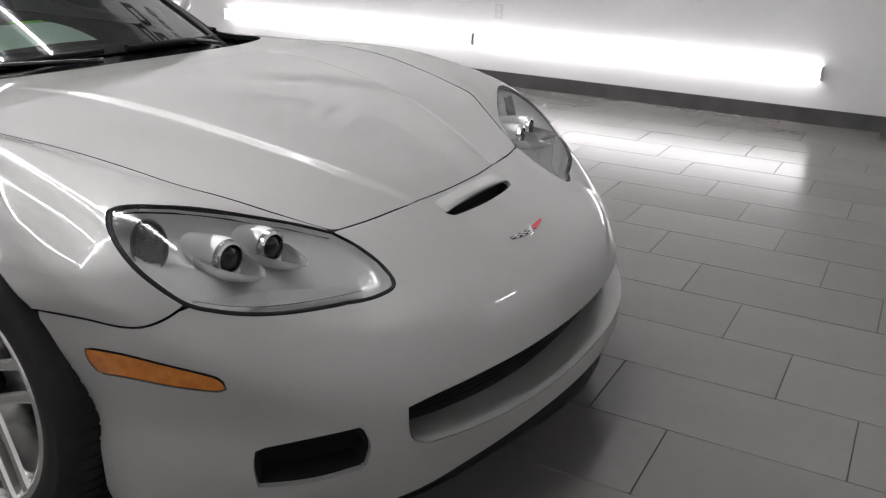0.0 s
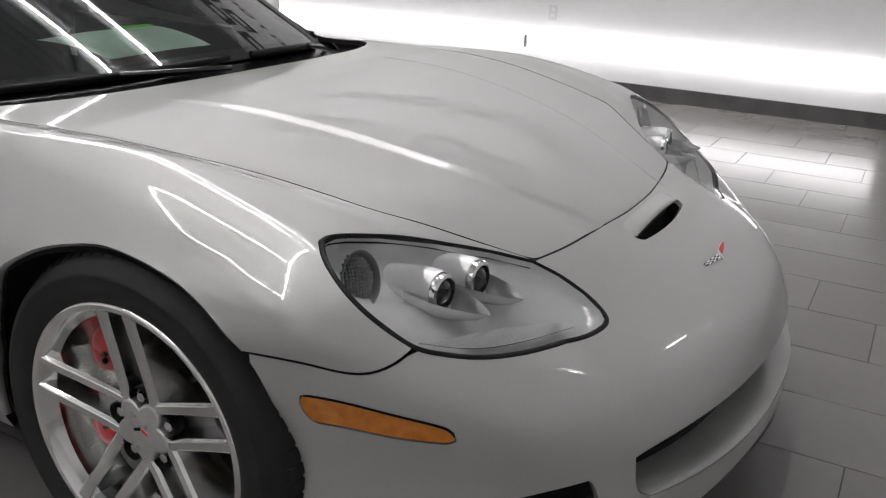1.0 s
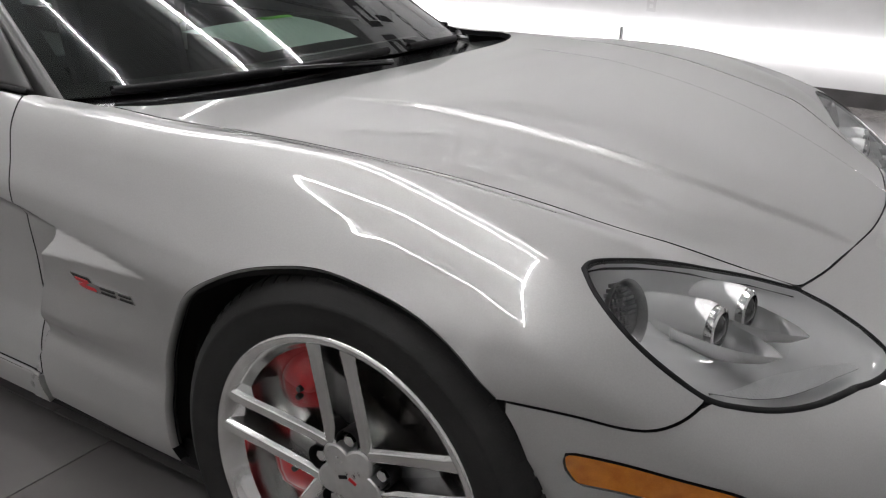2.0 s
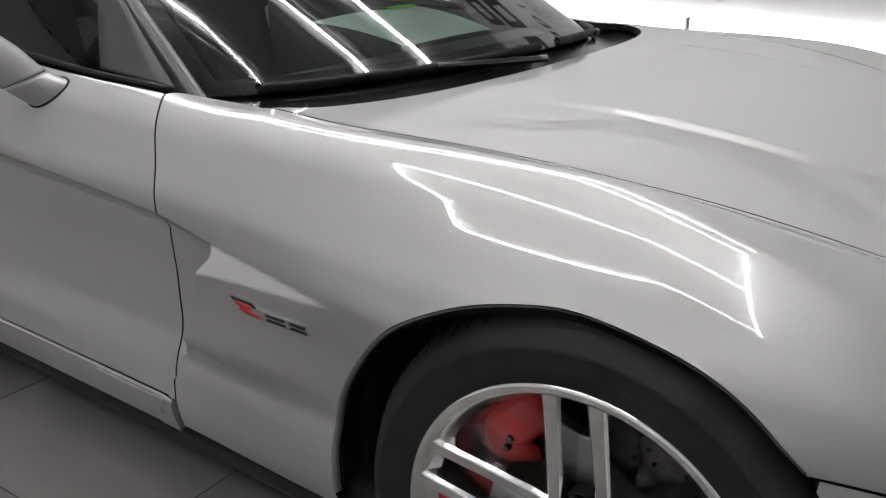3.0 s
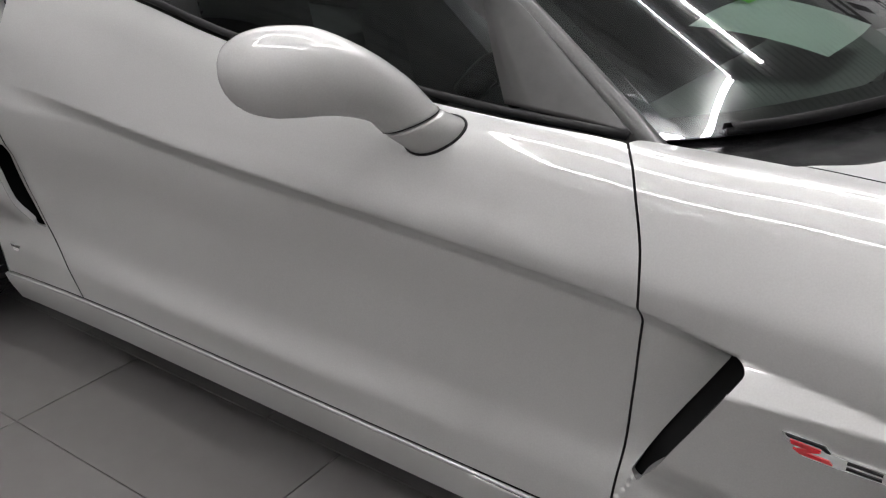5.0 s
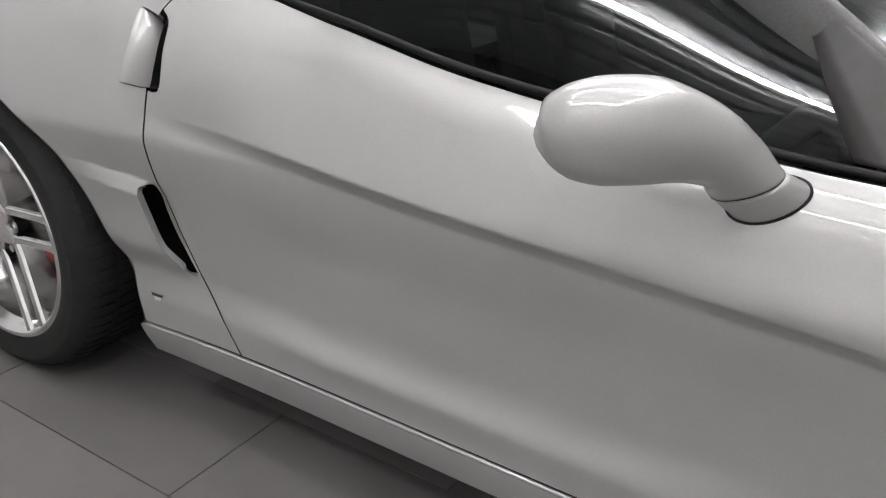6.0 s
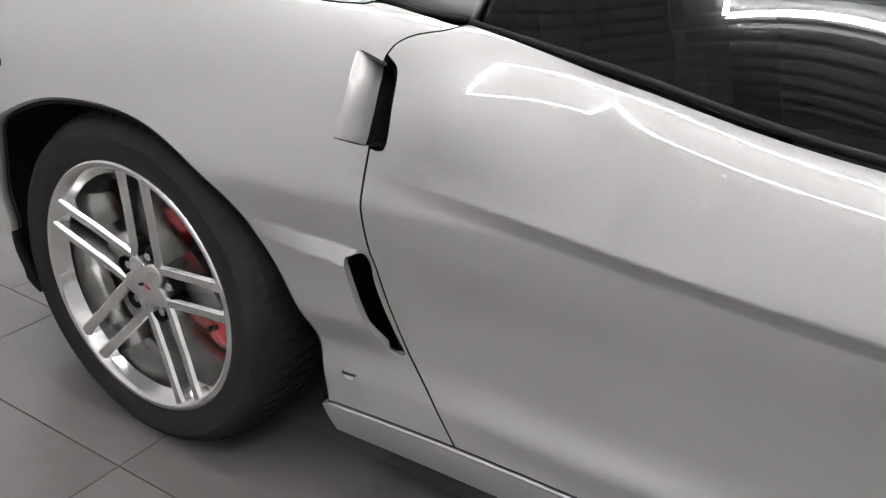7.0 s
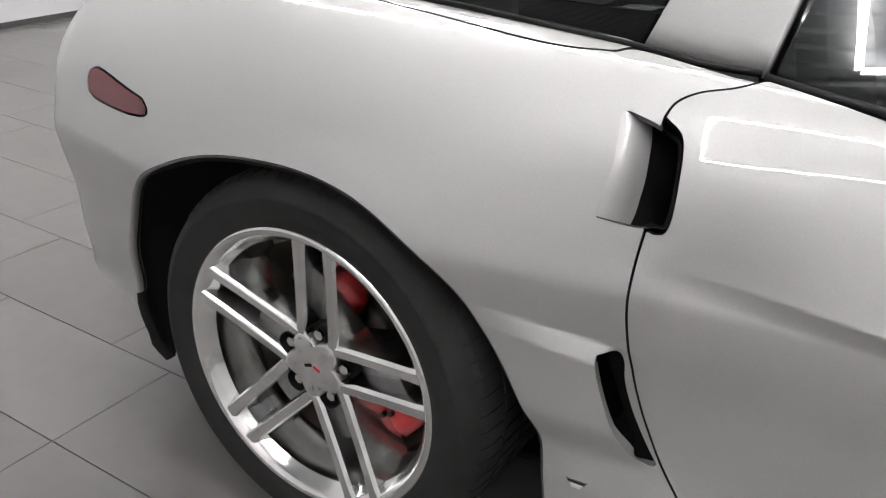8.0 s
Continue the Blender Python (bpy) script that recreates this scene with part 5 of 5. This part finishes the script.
ink = mat("bright_green_ink", (.22, .75, .06), .6)
ob = thing("paper_sheet", "pale green paper sheets lying behind the windshield", "paper")
bm = bmesh.new()
loft(bm, [(-.99, -.28, .836), (-1.00, -.10, .842), (-1.00, .14, .840)], [(-.76, -.24, .806), (-.75, -.05, .812), (-.76, .12, .808)], 8, .008)
part("sheet", bm, paper_mat, ob, smooth=True)
bm = bmesh.new()
loft(bm, [(-.995, -.02, .8465), (-.995, .05, .8465), (-.995, .10, .846)], [(-.965, -.02, .846), (-.965, .05, .846), (-.965, .10, .8455)], 4, .004)
part("stripe", bm, ink, ob, "bright green printed stripe", smooth=True)

# mirrors
for side in (1, -1):
    S = Vector((1, side, 1))
    SP = [(-1.136, -.782, .716), (-1.150, -.822, .743), (-1.170, -.856, .768), (-1.188, -.887, .803), (-1.214, -.930, .829), (-1.255, -.964, .841), (-1.300, -.990, .839), (-1.338, -1.006, .835), (-1.358, -1.014, .831), (-1.366, -1.017, .830)]
    RA = [(.066, .044), (.060, .042), (.052, .040), (.047, .039), (.058, .045), (.072, .054), (.073, .056), (.060, .050), (.036, .033), (.004, .004)]
    sp_ = spline(SP, .006)
    at_ = [int(np.linalg.norm(sp_ - np.array(q), axis=1).argmin()) for q in SP]
    tt_ = np.interp(range(len(sp_)), at_, range(len(SP)))
    ra = np.stack([np.interp(tt_, range(len(RA)), [r[i] for r in RA]) for i in (0, 1)], 1)
    ra = ra * .84
    for _ in range(5):
        ra[1:-1] = (ra[:-2] + 2 * ra[1:-1] + ra[2:]) / 4
    ds = np.linalg.norm(sp_ - np.array(SP[2]), axis=1).argmin()

    def section(i):
        """Cross axes of the mirror's arm: level cuts through the foot, square cuts through the head."""
        t = Vector(sp_[min(i + 1, len(sp_) - 1)] - sp_[max(i - 1, 0)]).normalized()
        t = Vector((-.30, -.25, .92)).lerp(t, float(ease(ds, ds + 9, i))).normalized()
        u = Vector((.35, -.6, 0))
        u = (u - t * u.dot(t)).normalized()
        v = t.cross(u)
        return t, u, (-v if v.z < 0 else v)

    for nm, lo_, hi_, lab in (("mirror_head", ds, len(sp_), "silver teardrop door mirror"), ("mirror_base", 0, ds - 0, "silver mirror foot")):
        bm = bmesh.new()
        rows = []
        for i in range(lo_, hi_):
            t, u, v = section(i)
            shrink = 1.0 if nm == "mirror_head" else .975
            rows.append([(Vector(sp_[i]) + u * ra[i][1] * shrink * math.cos(b) + v * ra[i][0] * shrink * math.sin(b)) * S for b in np.linspace(0, 2 * math.pi, 33)[:-1]])
        vs = sheet(bm, rows, True)
        bm.faces.new(vs[0])
        bm.faces.new(vs[-1])
        bmesh.ops.recalc_face_normals(bm, faces=bm.faces)
        part(nm, bm, paint, car, lab, smooth=True)
    # rubber ring where the foot meets the door
    foot = []
    for b in np.linspace(0, 2 * math.pi, 41)[:-1]:
        ln = []
        for i in range(0, ds):
            t, u, v = section(i)
            ln.append(Vector(sp_[i]) + u * ra[i][1] * .98 * math.cos(b) + v * ra[i][0] * .98 * math.sin(b))
        val = F(*np.array(ln).T)
        k = max(1, int(np.argmax(val > 0)))
        u_ = min(1.0, max(0.0, float(val[k - 1] / (val[k - 1] - val[k] - 1e-9))))
        foot.append((ln[k - 1] + (ln[k] - ln[k - 1]) * u_) * S)
    bm = bmesh.new()
    tube(bm, foot + foot[:1], .0026, 6)
    part("mirror_gasket", bm, black, car, "black rubber ring under the mirror foot", smooth=True)
    bm = bmesh.new()
    t, u, v = section(ds)
    rows = [[(Vector(sp_[ds]) + t * o + u * ra[ds][1] * k * math.cos(b) + v * ra[ds][0] * k * math.sin(b)) * S for b in np.linspace(0, 2 * math.pi, 33)[:-1]] for o, k in ((-.0015, .96), (-.0015, .99), (.0005, .99), (.0005, .96))]
    sheet(bm, rows, True)
    part("mirror_joint", bm, black, car)


# badges
def decal(name, corners, material, parent, kind="side", thick=.002, label="", side=1):
    """A small raised plate on the skin, given by its corners."""
    p, n = on_skin(np.array(corners), kind)
    bm = bmesh.new()
    if side < 0:
        p, n = p * (1, -1, 1), n * (1, -1, 1)
    vs = sheet(bm, [[tuple(a - b * .002) for a, b in zip(p, n)], [tuple(a + b * thick) for a, b in zip(p, n)]], True)
    bm.faces.new(vs[-1])
    bmesh.ops.recalc_face_normals(bm, faces=bm.faces)
    return part(name, bm, material, parent, label)


fenders = [o for o in car.children if o.name.startswith("front_fender")]
quarters = [o for o in car.children if o.name.startswith("rear_quarter")]
for side, fo, qo in ((1, fenders[0], quarters[0]), (-1, fenders[1], quarters[1])):
    def xz(pts):
        return [(x, -.90, z) for x, z in pts]
    decal("badge", xz([(-.607, .5165), (-.558, .5155), (-.551, .506), (-.5375, .5045), (-.452, .5075), (-.449, .490), (-.5375, .4885), (-.540, .4875), (-.580, .489), (-.582, .4955), (-.590, .500), (-.600, .505)]), chrome, fo, thick=.0022, label="small chrome-edged model badge", side=side)
    decal("badge_outline", xz([(-.602, .5145), (-.560, .5135), (-.552, .5065), (-.557, .5065), (-.564, .5105), (-.598, .5115)]), black, fo, thick=.0034, side=side)
    for quad_ in (((-.596, .5085), (-.562, .5070), (-.566, .5015), (-.594, .5030)), ((-.574, .5035), (-.562, .5030), (-.580, .4955), (-.592, .4960)), ((-.592, .4970), (-.552, .4955), (-.548, .4905), (-.584, .4918))):
        decal("badge_fill", xz(quad_), red_ink, fo, thick=.0034, label="red badge letter shape", side=side)
    for x0, x1, z0, z1 in ((-.534, -.497, .4995, .5025), (-.534, -.497, .4915, .4945), (-.486, -.455, .5000, .5030), (-.486, -.455, .4915, .4945)):
        decal("badge_fill", xz([(x0, z0), (x1, z0), (x1, z1), (x0, z1)]), black, fo, thick=.0034, side=side)
    decal("small_badge", xz([(-2.256, .293), (-2.222, .292), (-2.226, .284), (-2.252, .285)]), chrome, qo, thick=.0015, label="tiny white maker badge", side=side)
    decal("small_badge", xz([(-2.248, .2835), (-2.230, .283), (-2.233, .277), (-2.246, .2775)]), white_ink, qo, thick=.0015, side=side)
    decal("small_badge", xz([(-2.253, .2905), (-2.225, .2895), (-2.227, .2865), (-2.251, .2875)]), black, qo, thick=.0022, side=side)

# nose emblem: a chequered and a red flag, as plain shapes
def xy(pts):
    return [(x, y, .53) for x, y in pts]


decal("emblem", xy([(.727, -.094), (.734, -.066), (.736, -.040), (.743, -.006), (.774, -.017), (.764, -.042), (.759, -.066), (.746, -.096)]), chrome, bumper, "nose", .002, "crossed-flags emblem in black, white and red")
flag = [np.array(q) for q in ((.7305, -.089), (.746, -.010), (.7705, -.019), (.7455, -.091))]
for i in range(6):
    for j in range(3):
        def at_flag(a, b):
            lo_, hi_ = flag[0] + (flag[1] - flag[0]) * a, flag[3] + (flag[2] - flag[3]) * a
            return lo_ + (hi_ - lo_) * b
        decal("emblem_square", xy([at_flag(i / 6, j / 3), at_flag((i + 1) / 6, j / 3), at_flag((i + 1) / 6, (j + 1) / 3), at_flag(i / 6, (j + 1) / 3)]), black if (i + j) % 2 == 0 else white_ink, bumper, "nose", .0035)
decal("emblem", xy([(.736, .014), (.731, .036), (.727, .064), (.737, .072), (.745, .070), (.758, .044), (.769, .013), (.755, -.001)]), chrome, bumper, "nose", .002)
decal("emblem_flag", xy([(.739, .016), (.734, .037), (.731, .062), (.737, .068), (.743, .066), (.755, .042), (.765, .014), (.755, .004)]), red_ink, bumper, "nose", .0038)
decal("emblem_pole", xy([(.737, .006), (.741, .010), (.787, -.013), (.783, -.019)]), chrome, bumper, "nose", .005)



# ---- floor tiles, one by one ----
for x0, y0 in near:
    t = new("tile", tile)
    t.location = (x0, y0, 0)
    t.parent = floor_base
bm = bmesh.new()
for x0, y0 in rest:
    a, b = max(x0 + .0012, X0 + .002), min(x0 + PX - .0016, X1 - .002)
    c, d = max(y0 + .0012, Y0 + .002), min(y0 + PY - .0016, Y1 - .013)
    if b - a > .02 and d - c > .02:
        v = [bm.verts.new(q) for q in ((a, c, 0), (b, c, 0), (b, d, 0), (a, d, 0))]
        w = [bm.verts.new((q.co.x, q.co.y, -.005)) for q in v]
        bm.faces.new(v)
        for i in range(4):
            bm.faces.new((v[i], w[i], w[(i + 1) % 4], v[(i + 1) % 4]))
far_tiles = finish("floor_tiles_far", bm, tile_mat, floor_base)
tagged(far_tiles, "grey rectangular floor tiles", kind="stuff")
